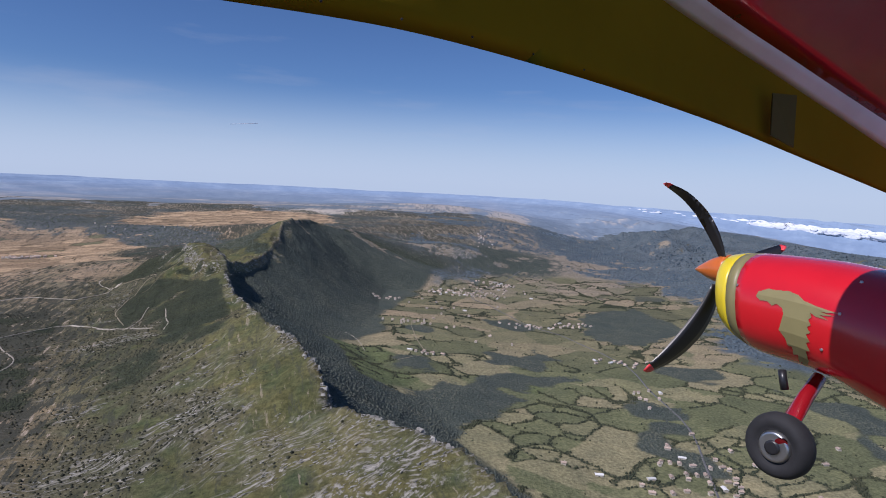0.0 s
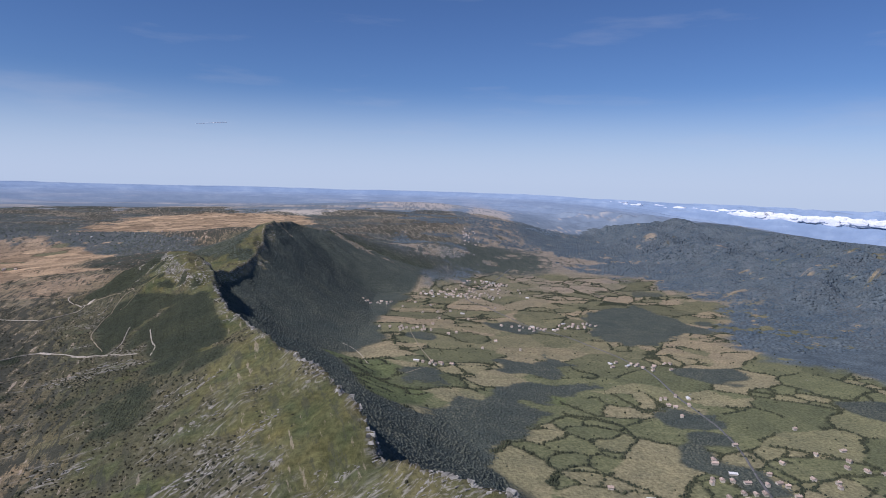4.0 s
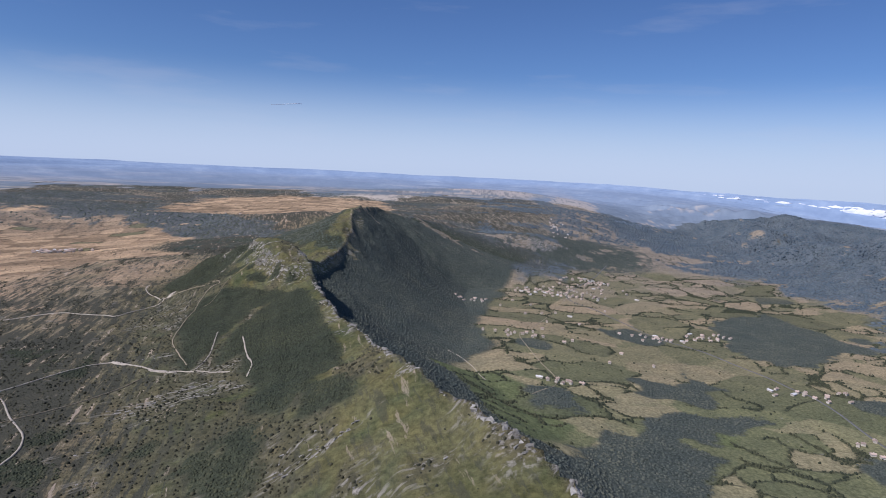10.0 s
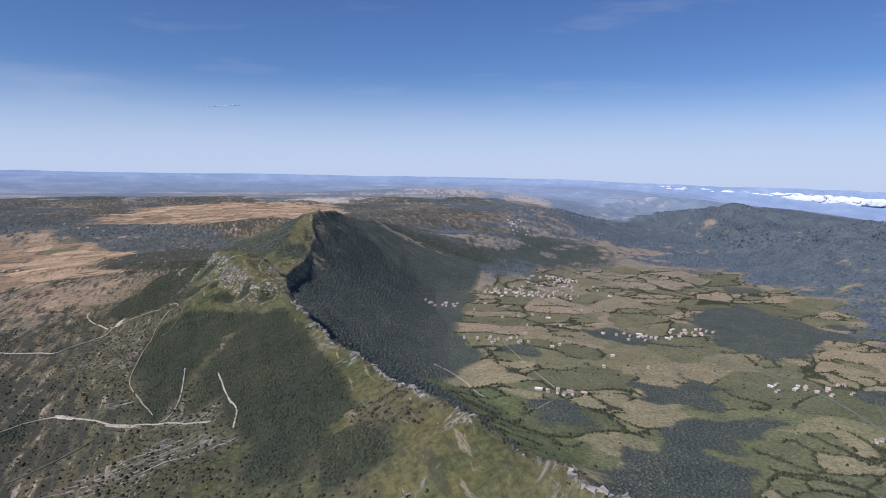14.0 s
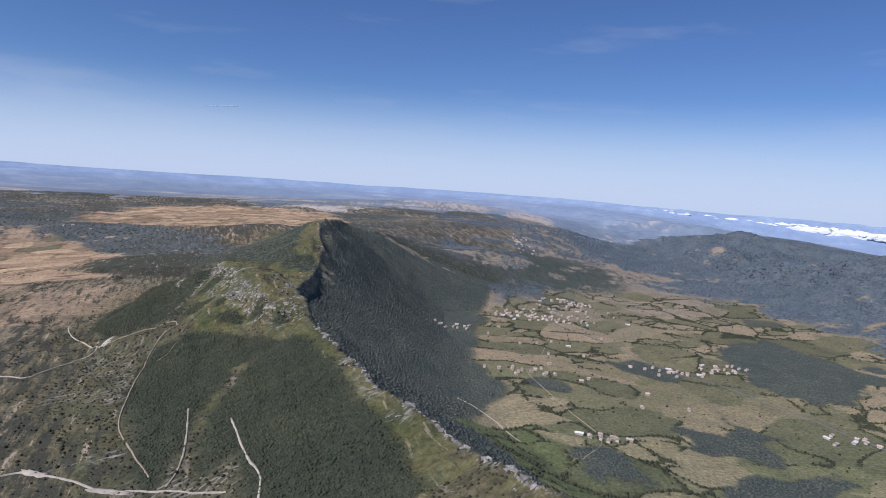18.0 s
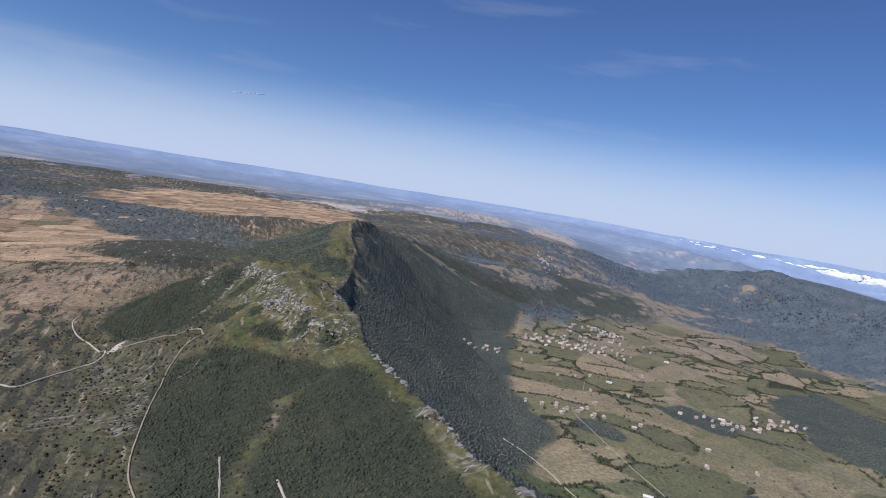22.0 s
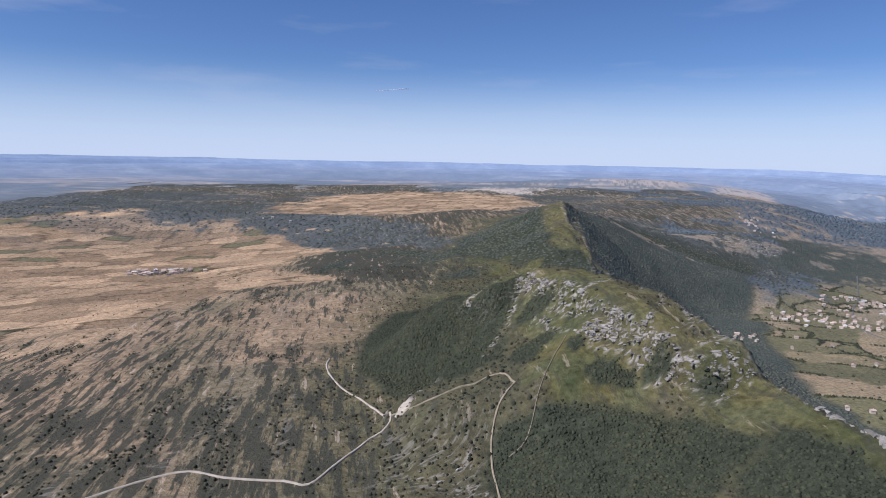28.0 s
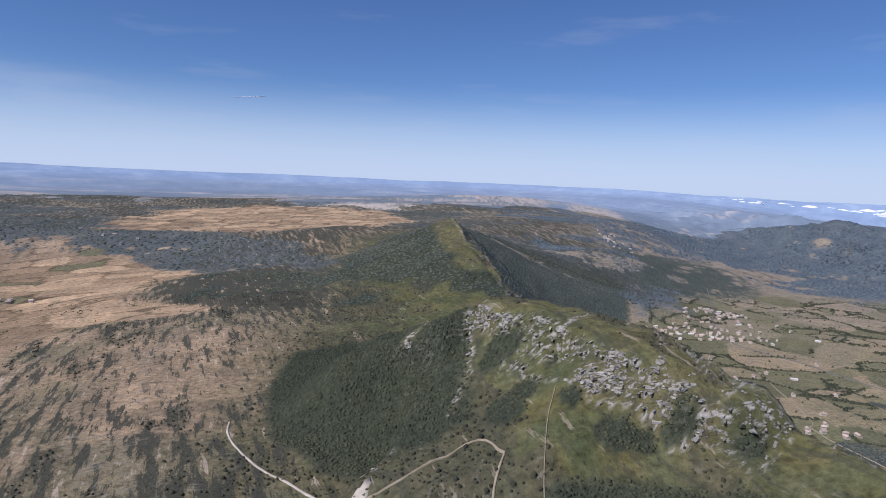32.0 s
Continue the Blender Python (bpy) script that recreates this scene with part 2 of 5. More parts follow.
def ground_z(x, y):
    """Height of the ground sheet, read off its own grid."""
    x, y = np.atleast_1d(np.asarray(x, float)), np.atleast_1d(np.asarray(y, float))
    i, j = np.clip(np.searchsorted(XS, x) - 1, 0, len(XS) - 2), np.clip(np.searchsorted(YS, y) - 1, 0, len(YS) - 2)
    u, v = (x - XS[i]) / (XS[i + 1] - XS[i]), (y - YS[j]) / (YS[j + 1] - YS[j])
    return (GZ[j, i] * (1 - u) + GZ[j, i + 1] * u) * (1 - v) + (GZ[j + 1, i] * (1 - u) + GZ[j + 1, i + 1] * u) * v


MIDDLE = np.array((-110.0, 170.0, 145.0))


def drawn_in(verts):
    """The plan's places in metres. Far land is drawn in towards the middle of the flight, to stay within sight."""
    v = np.asarray(verts, float) - MIDDLE
    r = np.maximum(np.linalg.norm(v, axis=-1, keepdims=True), 1e-6)
    return METRES * (MIDDLE + v * np.where(r < 1200, r, 1200 + 490 * np.maximum(r - 1200, 0) / (np.maximum(r - 1200, 0) + 490)) / r)


def mesh_of(name, verts, faces, smooth=True):
    verts = drawn_in(verts)
    me = bpy.data.meshes.new(name)
    n, k = faces.shape
    me.vertices.add(len(verts))
    me.vertices.foreach_set("co", np.ascontiguousarray(verts, np.float32).ravel())
    me.loops.add(n * k)
    me.loops.foreach_set("vertex_index", np.ascontiguousarray(faces, np.int32).ravel())
    me.polygons.add(n)
    me.polygons.foreach_set("loop_start", np.arange(0, n * k, k, dtype=np.int32))
    me.polygons.foreach_set("use_smooth", np.full(n, smooth))
    me.update(calc_edges=True)
    return me


# ---- ground cover (numpy): colours of what grows or lies there, with haze in some woods ----
def cells(x, y, size, seed, jitter=0.8, power=2.0):
    """Field cells: an id from 0 to 1 for each place, and how near it is to a boundary, in metres."""
    ix, iy = np.floor(x / size), np.floor(y / size)
    f1, f2, cid = np.full(x.shape, 1e9), np.full(x.shape, 1e9), np.zeros(x.shape)
    for ox in (-1, 0, 1):
        for oy in (-1, 0, 1):
            qx, qy = ix + ox, iy + oy
            px, py = (qx + 0.5 + jitter * (hash2(qx, qy, seed) - 0.5)) * size, (qy + 0.5 + jitter * (hash2(qx, qy, seed + 5) - 0.5)) * size
            q = (np.abs(x - px) ** power + np.abs(y - py) ** power) ** (1 / power)
            m = q < f1
            f2 = np.where(m, f1, np.minimum(f2, q))
            cid, f1 = np.where(m, hash2(qx, qy, seed + 9), cid), np.where(m, q, f1)
    return cid, f2 - f1


def outlines(x, y, shapes, ragged=5.0, soft=2.5):
    """1 inside any of the outlines, with ragged and slightly soft edges."""
    wx, wy = x + ragged * fbm(x, y, 22, 4, 72, 0.6), y + ragged * fbm(x, y, 22, 4, 73, 0.6)
    out = np.zeros(x.shape)
    for poly in shapes:
        odd, near = np.zeros(x.shape, bool), np.full(x.shape, 1e9)
        for (ax, ay), (bx, by) in zip(poly, poly[1:] + poly[:1]):
            ux, uy = bx - ax, by - ay
            t = np.clip(((wx - ax) * ux + (wy - ay) * uy) / (ux * ux + uy * uy), 0, 1)
            near = np.minimum(near, np.hypot(wx - ax - t * ux, wy - ay - t * uy))
            if uy:
                odd ^= ((ay > wy) != (by > wy)) & (wx < ux * (wy - ay) / uy + ax)
        out = np.maximum(out, sm(-soft, soft, np.where(odd, near, -near)))
    return out


WOODS = [[(-151.5, 339.2), (-140.2, 352.4), (-118.9, 331.8), (-110.4, 323.5), (-111.5, 288.6), (-116.4, 271), (-131.4, 277.8), (-132.8, 293.4), (-144.3, 315.2)],
         [(-205.7, 414.3), (-201.6, 421.1), (-188.7, 422.3), (-165.4, 416.1), (-154.7, 404.6), (-170, 391.5), (-171.2, 367.7), (-172.9, 358.2), (-164, 329.4), (-166.8, 325.8), (-180, 345.8), (-189, 362.6), (-197, 385.3)],
         [(-258.3, 497.7), (-257.9, 541.9), (-239.5, 556.8), (-222, 548), (-214, 518), (-203.8, 490.9), (-205.3, 468.8), (-210.4, 462.1), (-205.4, 449.5), (-221.5, 445), (-236, 450.5), (-253.2, 472.3)],
         [(-115.8, 286.5), (-103.2, 286.5), (-95.4, 269.7), (-107.3, 266)],
         [(-167.4, 368.9), (-162.7, 396.4), (-152, 408.9), (-144.1, 396.8), (-136.7, 377.3), (-123.9, 352.5), (-113.5, 327.2), (-113.6, 309.1), (-128.1, 305.6), (-140.9, 319.1), (-150.5, 339.4), (-155.2, 330.4), (-164.9, 343.2)]]
VALLEY_WOODS = [[(-34, 363), (4.8, 411.9), (55.9, 461.8), (102.4, 469), (77.5, 430.8), (43.6, 410.1), (56.4, 398.8), (43.6, 383.1), (34.1, 361.7), (15.8, 325.3), (8, 250), (-24.4, 235.4)],
         [(-35.3, 457), (-16.7, 464.8), (-2.9, 428.8), (-27, 429.3)], [(73.3, 505.8), (93, 540), (102.9, 511.6), (71.7, 484.3)], [(169, 719), (239, 755), (273, 632), (175.1, 573), (146, 613)],
         [(123.3, 409.5), (137.6, 430.1), (166.2, 413.4), (158, 393.2), (139.1, 390.9)]]
THICKETS = [[(-386, 724), (-341, 747), (-274, 730), (-220, 697), (-200, 693), (-203, 649), (-212, 621), (-248, 618), (-297, 624), (-326, 636)],
            [(-184, 274.7), (-140.1, 267.8), (-113.3, 272.4), (-118.2, 230.9), (-132.9, 178), (-160, 150), (-205, 190)], [(-268.6, 346.7), (-220.3, 374.5), (-197.3, 350.7), (-185.7, 329.2), (-204.9, 317.4), (-230, 325.5)]]
FAR_WOODS = [[(-950, 880), (-860, 1150), (-600, 1150), (-560, 1060), (-444, 960), (-328, 860), (-237, 735), (-300, 745), (-384, 760), (-470, 845), (-546, 855), (-640, 890), (-720, 860), (-850, 800)]]
PASTURES = [[(-93, 470), (-45.7, 485.1), (-29.8, 458.8), (-41.4, 429.3), (-10.3, 411.2), (-37, 364), (-52, 380), (-73.7, 444.6)], [(61.5, 421.8), (67.2, 433.4), (80.9, 434.9), (72.1, 419.5)]]
# trees in small clumps on the bluff: x, y, reach
CLUMPS = [(-197.2, 464.7, 5), (-201.2, 462.2, 3), (-194.4, 450.2, 3.5), (-199.6, 446, 4), (-187.8, 440.6, 2.2), (-181.9, 431.3, 4), (-177.1, 429.2, 3), (-170.7, 429.8, 3), (-160.3, 424.3, 3), (-188.2, 454.2, 1.8), (-184, 616, 13), (-177, 604, 8)]
# rock ribs and bands on the bluff and the peak: half width, then places
RIBS = [(1.5, (-204, 486.6), (-200.1, 475.8), (-195.2, 469.7), (-190.5, 465.6)), (0.7, (-190.5, 465.6), (-185.7, 456.9), (-176.6, 464.9)), (0.7, (-159.5, 440.3), (-166.8, 434), (-170.7, 432.6), (-175.2, 432.9)),
        (0.7, (-161, 464), (-170.4, 439.9), (-173.3, 436.1)), (0.6, (-158.9, 432.1), (-165.1, 428), (-172.7, 427)), (0.6, (-155.4, 427.7), (-161.2, 425.5), (-164.2, 425.6)),
        (0.8, (-170.4, 459.2), (-161, 464), (-161.4, 437.4), (-155.4, 427.7)), (1.8, (-211, 498), (-219.3, 485.2)), (0.8, (-203, 484.3), (-204.3, 471), (-206.4, 460.2), (-210.4, 451.4)), (0.6, (-148, 432), (-153, 424.5), (-160.4, 420)),
        (0.5, (-191, 458.3), (-185.6, 452.2)), (0.6, (-195, 455.8), (-189.6, 446.4)), (0.5, (-183.6, 439.4), (-178.6, 436.4)), (1.6, (-179, 657), (-173, 639), (-170, 620), (-162, 626)), (1.4, (-223, 509), (-216, 503))]
FACES = [[(-186.9, 444.8), (-183.1, 448.3), (-179.9, 443.8), (-176.6, 444), (-173.9, 438.9), (-173.8, 435.3), (-179.6, 439.1), (-184.9, 442.3)], [(-205, 488.6), (-201.6, 483.7), (-198.1, 473.8), (-201, 486.5)]]
STRATA = math.cos(radians(42)), math.sin(radians(42))


def near_lines(x, y, lines):
    """Distance to the nearest line, in half widths of it."""
    out = np.full(x.shape, 1e9)
    for half, *pts in lines:
        for (ax, ay), (bx, by) in zip(pts, pts[1:]):
            ux, uy = bx - ax, by - ay
            t = np.clip(((x - ax) * ux + (y - ay) * uy) / (ux * ux + uy * uy), 0, 1)
            out = np.minimum(out, np.hypot(x - ax - t * ux, y - ay - t * uy) / half)
    return out


def lerp(a, b, m):
    return a + (np.asarray(b) - a) * m[..., None]


def cover(x, y):
    """Base colour, bare rock, woods, scrub and hedges at each place."""
    wx, wy = x + 2.6 * fbm(x, y, 30, 3, 31) + 1.4 * fbm(x, y, 9, 2, 33), y + 2.6 * fbm(x, y, 30, 3, 32)
    d, s, h = rim_coords(wx, wy)
    big, mid_, small = fbm(x, y, 90, 4, 81), fbm(x, y, 24, 4, 82, 0.6), fbm(x, y, 7, 3, 83)
    right = sm(-2, 2, d) * sm(950, 870, y) + sm(870, 950, y) * sm(-10, 40, x - 0.10 * (y - 900) + 60 * big)
    right = np.clip(right, 0, 1)
    left = 1 - right
    # dry plain: tan strips along the strike, dark scrub between them
    u, v = 0.95 * x + 0.32 * y, -0.32 * x + 0.95 * y   # across and along the strike
    cid, edge = cells(u * 0.6 + 1.2 * mid_, v * 1.0 + 1.2 * mid_, 19, 91, 0.9, 8.0)
    crop = sm(345, 385, -x + 50 * big + 16 * mid_) * sm(480, 530, y + 70 * big) * sm(930, 880, y)
    crop = np.maximum(crop, sm(0.35, 0.45, bump(x, y, -372, 740, 40, 24, 20) + bump(x, y, -345, 620, 36, 20, 10) + 0.15 * mid_))
    bigfield = sm(0.36, 0.46, bump(x, y, -400, 1200, 200, 190) + 0.5 * fbm(x, y * 1.6, 150, 5, 98, 0.6) + 0.1 * mid_)
    crop = np.maximum(crop, bigfield)
    tan = np.stack([0.21 + 0.26 * cid, 0.152 + 0.19 * cid, 0.097 + 0.12 * cid], -1) * (1 + 0.12 * small + 0.15 * mid_)[..., None]
    green = (cid > 0.90)[..., None] & (bigfield < 0.5)[..., None]
    tan = np.where(green, np.array((0.15, 0.14, 0.08)), tan)
    dry = np.stack([0.270 + 0.10 * small, 0.205 + 0.072 * small, 0.136 + 0.045 * small], -1)
    olive = sm(-0.05, 0.3, fbm(x, y, 55, 4, 78) + 0.35 * bump(x, y, -225, 330, 110, 100) + 0.25 * bump(x, y, -275, 590, 80, 40))
    dry = lerp(dry, (0.165, 0.146, 0.092), 0.8 * olive)
    col = lerp(dry, tan, crop)
    thick = outlines(x, y, THICKETS, 9, 6)
    dens = 0.36 + 0.28 * sm(430, 330, y) + 0.42 * big - 0.55 * crop + 0.40 * thick + 0.45 * bump(x, y, -240, 320, 110, 110) + 0.22 * sm(560, 650, y + 0.3 * (x + 300)) - 0.10 * bump(x, y, -300, 480, 70, 60) + 0.5 * bump(x, y, -185, 235, 55, 70, -20)
    dens = np.clip(dens, 0, 1)
    strip = fbm(u + 5 * mid_ + 9 * fbm(x, y, 70, 3, 99), v * 0.19, 5.5, 4, 84, 0.62)
    scrub = sm(0.02, 0.14, strip + 0.22 * mid_ + 0.10 * small - 0.50 + 0.80 * dens)
    col = np.where((edge < 1.3)[..., None] & (crop > 0.5)[..., None] & (cid * 7 % 1 > 0.3)[..., None], col * 0.42, col)
    # greyer towards the north, outside the big field
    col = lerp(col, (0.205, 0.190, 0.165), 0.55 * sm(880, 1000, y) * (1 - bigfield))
    # patchwork of meadows in the valley
    fu, fv = 0.93 * x + 0.36 * y + 7 * mid_, (-0.36 * x + 0.93 * y) * 1.25 + 7 * fbm(x, y, 24, 3, 75)
    wide_c, wide_e = cells(fu, fv, 50, 95, 1.1, 3.0)
    tight_c, tight_e = cells(fu + 9, fv, 23, 96, 1.1, 4.0)
    tight = wide_c > 0.52
    cidr, edger = np.where(tight, 0.45 * wide_c + 0.55 * tight_c, wide_c * 1.7), np.where(tight, np.minimum(wide_e, tight_e + 0.5), wide_e)
    ripe = sm(0.52, 0.62, cidr) * (0.55 + 0.45 * hash2(np.floor(cidr * 4001), np.floor(cidr * 77), 6))
    meadow = lerp(np.stack([0.122 + 0.10 * cidr, 0.122 + 0.085 * cidr, 0.073 + 0.045 * cidr], -1), (0.29, 0.235, 0.155), ripe)
    brown = sm(720, 900, y + 60 * big)
    meadow = lerp(meadow, (0.25, 0.215, 0.17), brown * (0.6 + 0.4 * sm(950, 1050, y)) * sm(0.2, 0.6, cidr + sm(950, 1050, y)))
    moor = sm(0.3, 0.6, bump(x, y, -215, 1415, 170, 70) + 0.25 * mid_)
    col = lerp(col, (0.36, 0.31, 0.24), moor * 0.8)
    meadow = lerp(meadow, meadow * np.array((0.90, 1.0, 0.92)), sm(640, 420, y + 60 * big))
    col = lerp(col, meadow, right)
    # slopes by the rim: thin olive grass
    grass = np.stack([0.112 + 0.06 * mid_ + 0.035 * small, 0.109 + 0.042 * mid_ + 0.016 * small, 0.050 + 0.024 * mid_], -1)
    flank = sm(-112, -60, d + 16 * mid_) * left * sm(900, 840, y)
    col = lerp(col, grass, flank)
    # bare limestone in beds
    bu, bv = x * STRATA[0] + y * STRATA[1], -x * STRATA[1] + y * STRATA[0]
    beds = fbm(bv + 4 * mid_, 0.16 * bu, 6.5, 4, 86, 0.62)
    rock = np.maximum(sm(0.10, 0.30, beds + 0.45 * big - 0.10 - 0.10 * sm(290, 340, y)) * 0.75, 0.48 * sm(0.08, 0.45, mid_ + big + 0.25 * sm(260, 200, y))) * flank * sm(440, 400, y)
    south = np.clip(bump(x, y, -78, 172, 45, 26, 20) * 0.9 + 0.5 * bump(x, y, -20, 175, 40, 18, -40), 0, 0.75)
    rock = np.maximum(rock, sm(0.04, 0.22, beds + 0.3 * mid_) * south)
    gentle = rock
    rock = sm(-3.0, -0.6, d) * sm(5.5, 1.0, d) * sm(-0.2, 0.2, small + mid_) * sm(860, 800, y) * 0.95
    onbluff = sm(0.25, 0.45, bump(x, y, -180, 462, 42, 34, -35))
    rock = np.maximum(rock, 0.8 * sm(1.1, 0.5, near_lines(x + 0.9 * small, y + 0.9 * mid_, RIBS) + 0.5 * small))
    rock = np.maximum(rock, outlines(x, y, FACES, 2.0, 1.0) * sm(-0.45, 0.1, small))
    crag = bump(x, y, 26, 1000, 42, 14, 30) + 0.9 * bump(x, y, -105, 905, 34, 14, -30) + 0.8 * bump(x, y, -163, 612, 9, 10, 0) + 0.7 * bump(x, y, -176, 700, 6, 20, 10)
    crag = crag + 0.75 * bump(x, y, -30, 1010, 40, 14, 0) + 0.7 * bump(x, y, -173, 773, 7, 8) + 0.75 * bump(x, y, -136, 932, 14, 8, -30) + 0.7 * bump(x, y, -73, 1063, 22, 10) + 0.7 * bump(x, y, -63, 895, 9, 6)
    rock = np.maximum(rock, sm(0.32, 0.6, crag + 0.55 * small))
    slabs = 0.45 * sm(0.26, 0.40, fbm(u, v * 0.2, 7, 4, 87, 0.65)) * left * sm(-230, -150, d) * 0.7 * sm(640, 520, y)
    gentle = np.maximum(gentle * (1 - 0.75 * onbluff), slabs * (1 - flank))
    # woods
    past = outlines(x, y, PASTURES)
    wood = np.maximum(outlines(x, y, WOODS), outlines(x, y, VALLEY_WOODS, 16, 2.5))
    for qx, qy, qr in CLUMPS:
        wood = np.maximum(wood, sm(0.34, 0.46, bump(x, y, qx, qy, qr, qr) + 0.22 * small))
    wood = np.maximum(wood, thick * sm(0.02, 0.25, strip * 0.6 + mid_ + 0.25 * small + 0.02) * sm(130, 160, y))
    reach = 76 + 22 * big + 45 * sm(430, 560, y) + 25 * sm(640, 820, y) + 25 * sm(350, 300, y)
    scarp = sm(1.5, 5, d) * sm(reach + 6, reach - 6, d) * sm(120, 160, y) * sm(1000, 900, y)
    wood = np.maximum(wood, scarp) * (1 - past)
    onpeak = sm(0.30, 0.42, bump(x, y, -186, 735, 74, 112) + 0.2 * mid_) * np.where(d < 0, sm(-8, -16, d + 9 * mid_ + 9 * bump(x, y, -190, 660, 60, 45)), 1)
    wood = np.maximum(wood, onpeak) * sm(0.75, 0.4, rock)
    nhill = right * sm(900, 960, y) * sm(0.12, 0.3, bump(x, y, -10, 1060, 170, 110, 0) + bump(x, y, 0, 1340, 260, 150) + 0.2 * mid_ - 0.02) * sm(0.3, 0.05, mid_)
    blob = sm(0.46, 0.52, fbm(x, y, 70, 3, 88)) * right * sm(900, 780, y)
    wood = np.clip(np.maximum(np.maximum(wood, blob), nhill * sm(1180, 1080, y) * sm(0.75, 0.4, rock)), 0, 1)
    high = np.maximum(outlines(x, y, FAR_WOODS, 40, 8), right * sm(310, 350, x - 0.05 * (y - 1000) + 110 * fbm(x, y, 190, 5, 76, 0.6) + 30 * mid_))
    floor = sm(1.15, 0.85, np.abs(x - 110 - 0.10 * (y - 950)) / (150 - 100 * sm(950, 1350, y)) + 0.6 * mid_)
    high = np.maximum(high, right * sm(930, 1000, y + 50 * big) * (1 - floor))
    open_ = bump(x, y, 249, 1102, 60, 28) + bump(x, y, 114, 1067, 36, 22) + bump(x, y, 74, 1185, 26, 45) + bump(x, y, 150, 985, 50, 24)
    high = high * sm(0.52, 0.38, open_ + 0.2 * mid_)
    high = high * sm(0.52, 0.45, 0.7 * mid_ + 0.4 * small + 0.6 * fbm(x, y, 160, 3, 79))
    far = sm(880, 1200, y + 0.3 * np.abs(x)) * left * sm(-0.16, -0.02, fbm(x * 0.6, y * 1.6, 150, 6, 89, 0.66)) * (1 - 0.95 * bigfield) * (1 - 0.8 * moor)
    foot = sm(0.25, 0.45, bump(x, y, -60, 980, 130, 120) + 0.2 * mid_) * (right + (1 - right) * sm(-8, 0, d)) * sm(0.6, 0.3, rock)
    high = np.maximum(np.maximum(np.maximum(high, far), nhill * 0.8), foot)
    dark = np.maximum(scrub * (1 - flank) * left, sm(0.10, 0.30, mid_ + 0.5 * small + 0.62 * sm(-18, -58, d) - 0.08 + 0.3 * bump(x, y, -165, 300, 50, 45)) * flank * 0.9 * sm(150, 215, y - 0.7 * d))
    dark = dark * sm(-0.7, -0.1, small + 0.2)
    hedge = sm(2.6, 1.2, edger) * right * (1 - wood) * sm(-0.06, 0.08, fbm(x, y, 26, 2, 77) + 0.16) * (1 - high)
    col = lerp(col, (0.066, 0.066, 0.048), dark * 0.7)
    col = lerp(col, np.stack([0.116 + 0.03 * mid_, 0.138 + 0.03 * mid_, 0.066 + 0.01 * mid_], -1), past * right)
    # far woods: haze put into the base colour, lighter and bluer
    hazed_wood = np.where(right[..., None] > 0.5, np.array((0.082, 0.110, 0.136)), np.array((0.076, 0.094, 0.104))) * (1 + 0.2 * mid_ + 0.2 * small)[..., None]
    col = lerp(lerp(col, hazed_wood, high * 0.92), (0.042, 0.050, 0.037), np.maximum(hedge * 0.8, wood))
    # ground under the eastern woods lightened with the same painted haze as their leaves
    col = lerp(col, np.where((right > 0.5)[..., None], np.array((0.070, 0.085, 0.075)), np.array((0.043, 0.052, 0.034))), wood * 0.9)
    growth = np.clip(dens, 0.05, 1) * left * (1 - flank) * (1 - 0.75 * crop) * (1 - 0.5 * high) * (1 - wood) + 0.08 * flank * (1 - wood)
    rock = np.maximum(rock * (1 - 0.9 * wood), gentle * sm(0.3, 0.05, wood))
    growth = growth * (1 - rock)
    return col, rock, wood, np.maximum(dark, 0), hedge, growth, high


# ---- materials ----
def material(name, rough=0.9, metal=0.0):
    m = bpy.data.materials.new(name)
    m.use_nodes = True
    p = m.node_tree.nodes["Principled BSDF"]
    p.inputs["Roughness"].default_value, p.inputs["Metallic"].default_value = rough, metal
    return m, m.node_tree, p


def tex(nt, kind, scale, detail=4.0, vector=None, rough=0.55):
    n = nt.nodes.new(kind)
    n.inputs["Scale"].default_value = scale
    if "Detail" in n.inputs:
        n.inputs["Detail"].default_value = detail
        n.inputs["Roughness"].default_value = rough
    if vector:
        nt.links.new(vector, n.inputs["Vector"])
    return n


def place(nt):
    """The place on the surface, in units of the plan."""
    n = nt.nodes.new("ShaderNodeVectorMath")
    n.operation = "SCALE"
    n.inputs["Scale"].default_value = 1 / METRES
    nt.links.new(nt.nodes.new("ShaderNodeNewGeometry").outputs["Position"], n.inputs[0])
    return n.outputs["Vector"]


def ramp(nt, fac, *stops):
    r = nt.nodes.new("ShaderNodeValToRGB")
    while len(r.color_ramp.elements) < len(stops):
        r.color_ramp.elements.new(0.5)
    for e, (p, c) in zip(r.color_ramp.elements, stops):
        e.position, e.color = p, (*c, 1) if len(c) == 3 else c
    nt.links.new(fac, r.inputs["Fac"])
    return r.outputs["Color"]


def mix(nt, a, b, fac, mode="MIX"):
    n = nt.nodes.new("ShaderNodeMix")
    n.data_type, n.blend_type = "RGBA", mode
    for sock, v in (("A", a), ("B", b), ("Factor", fac)):
        if isinstance(v, (int, float)):
            n.inputs[sock].default_value = v
        elif isinstance(v, tuple):
            n.inputs[sock].default_value = (*v, 1)
        else:
            nt.links.new(v, n.inputs[sock])
    return n.outputs["Result"]


def math_node(nt, op, a, b):
    n = nt.nodes.new("ShaderNodeMath")
    n.operation = op
    for i, v in enumerate((a, b)):
        if isinstance(v, (int, float)):
            n.inputs[i].default_value = v
        else:
            nt.links.new(v, n.inputs[i])
    return n.outputs["Value"]


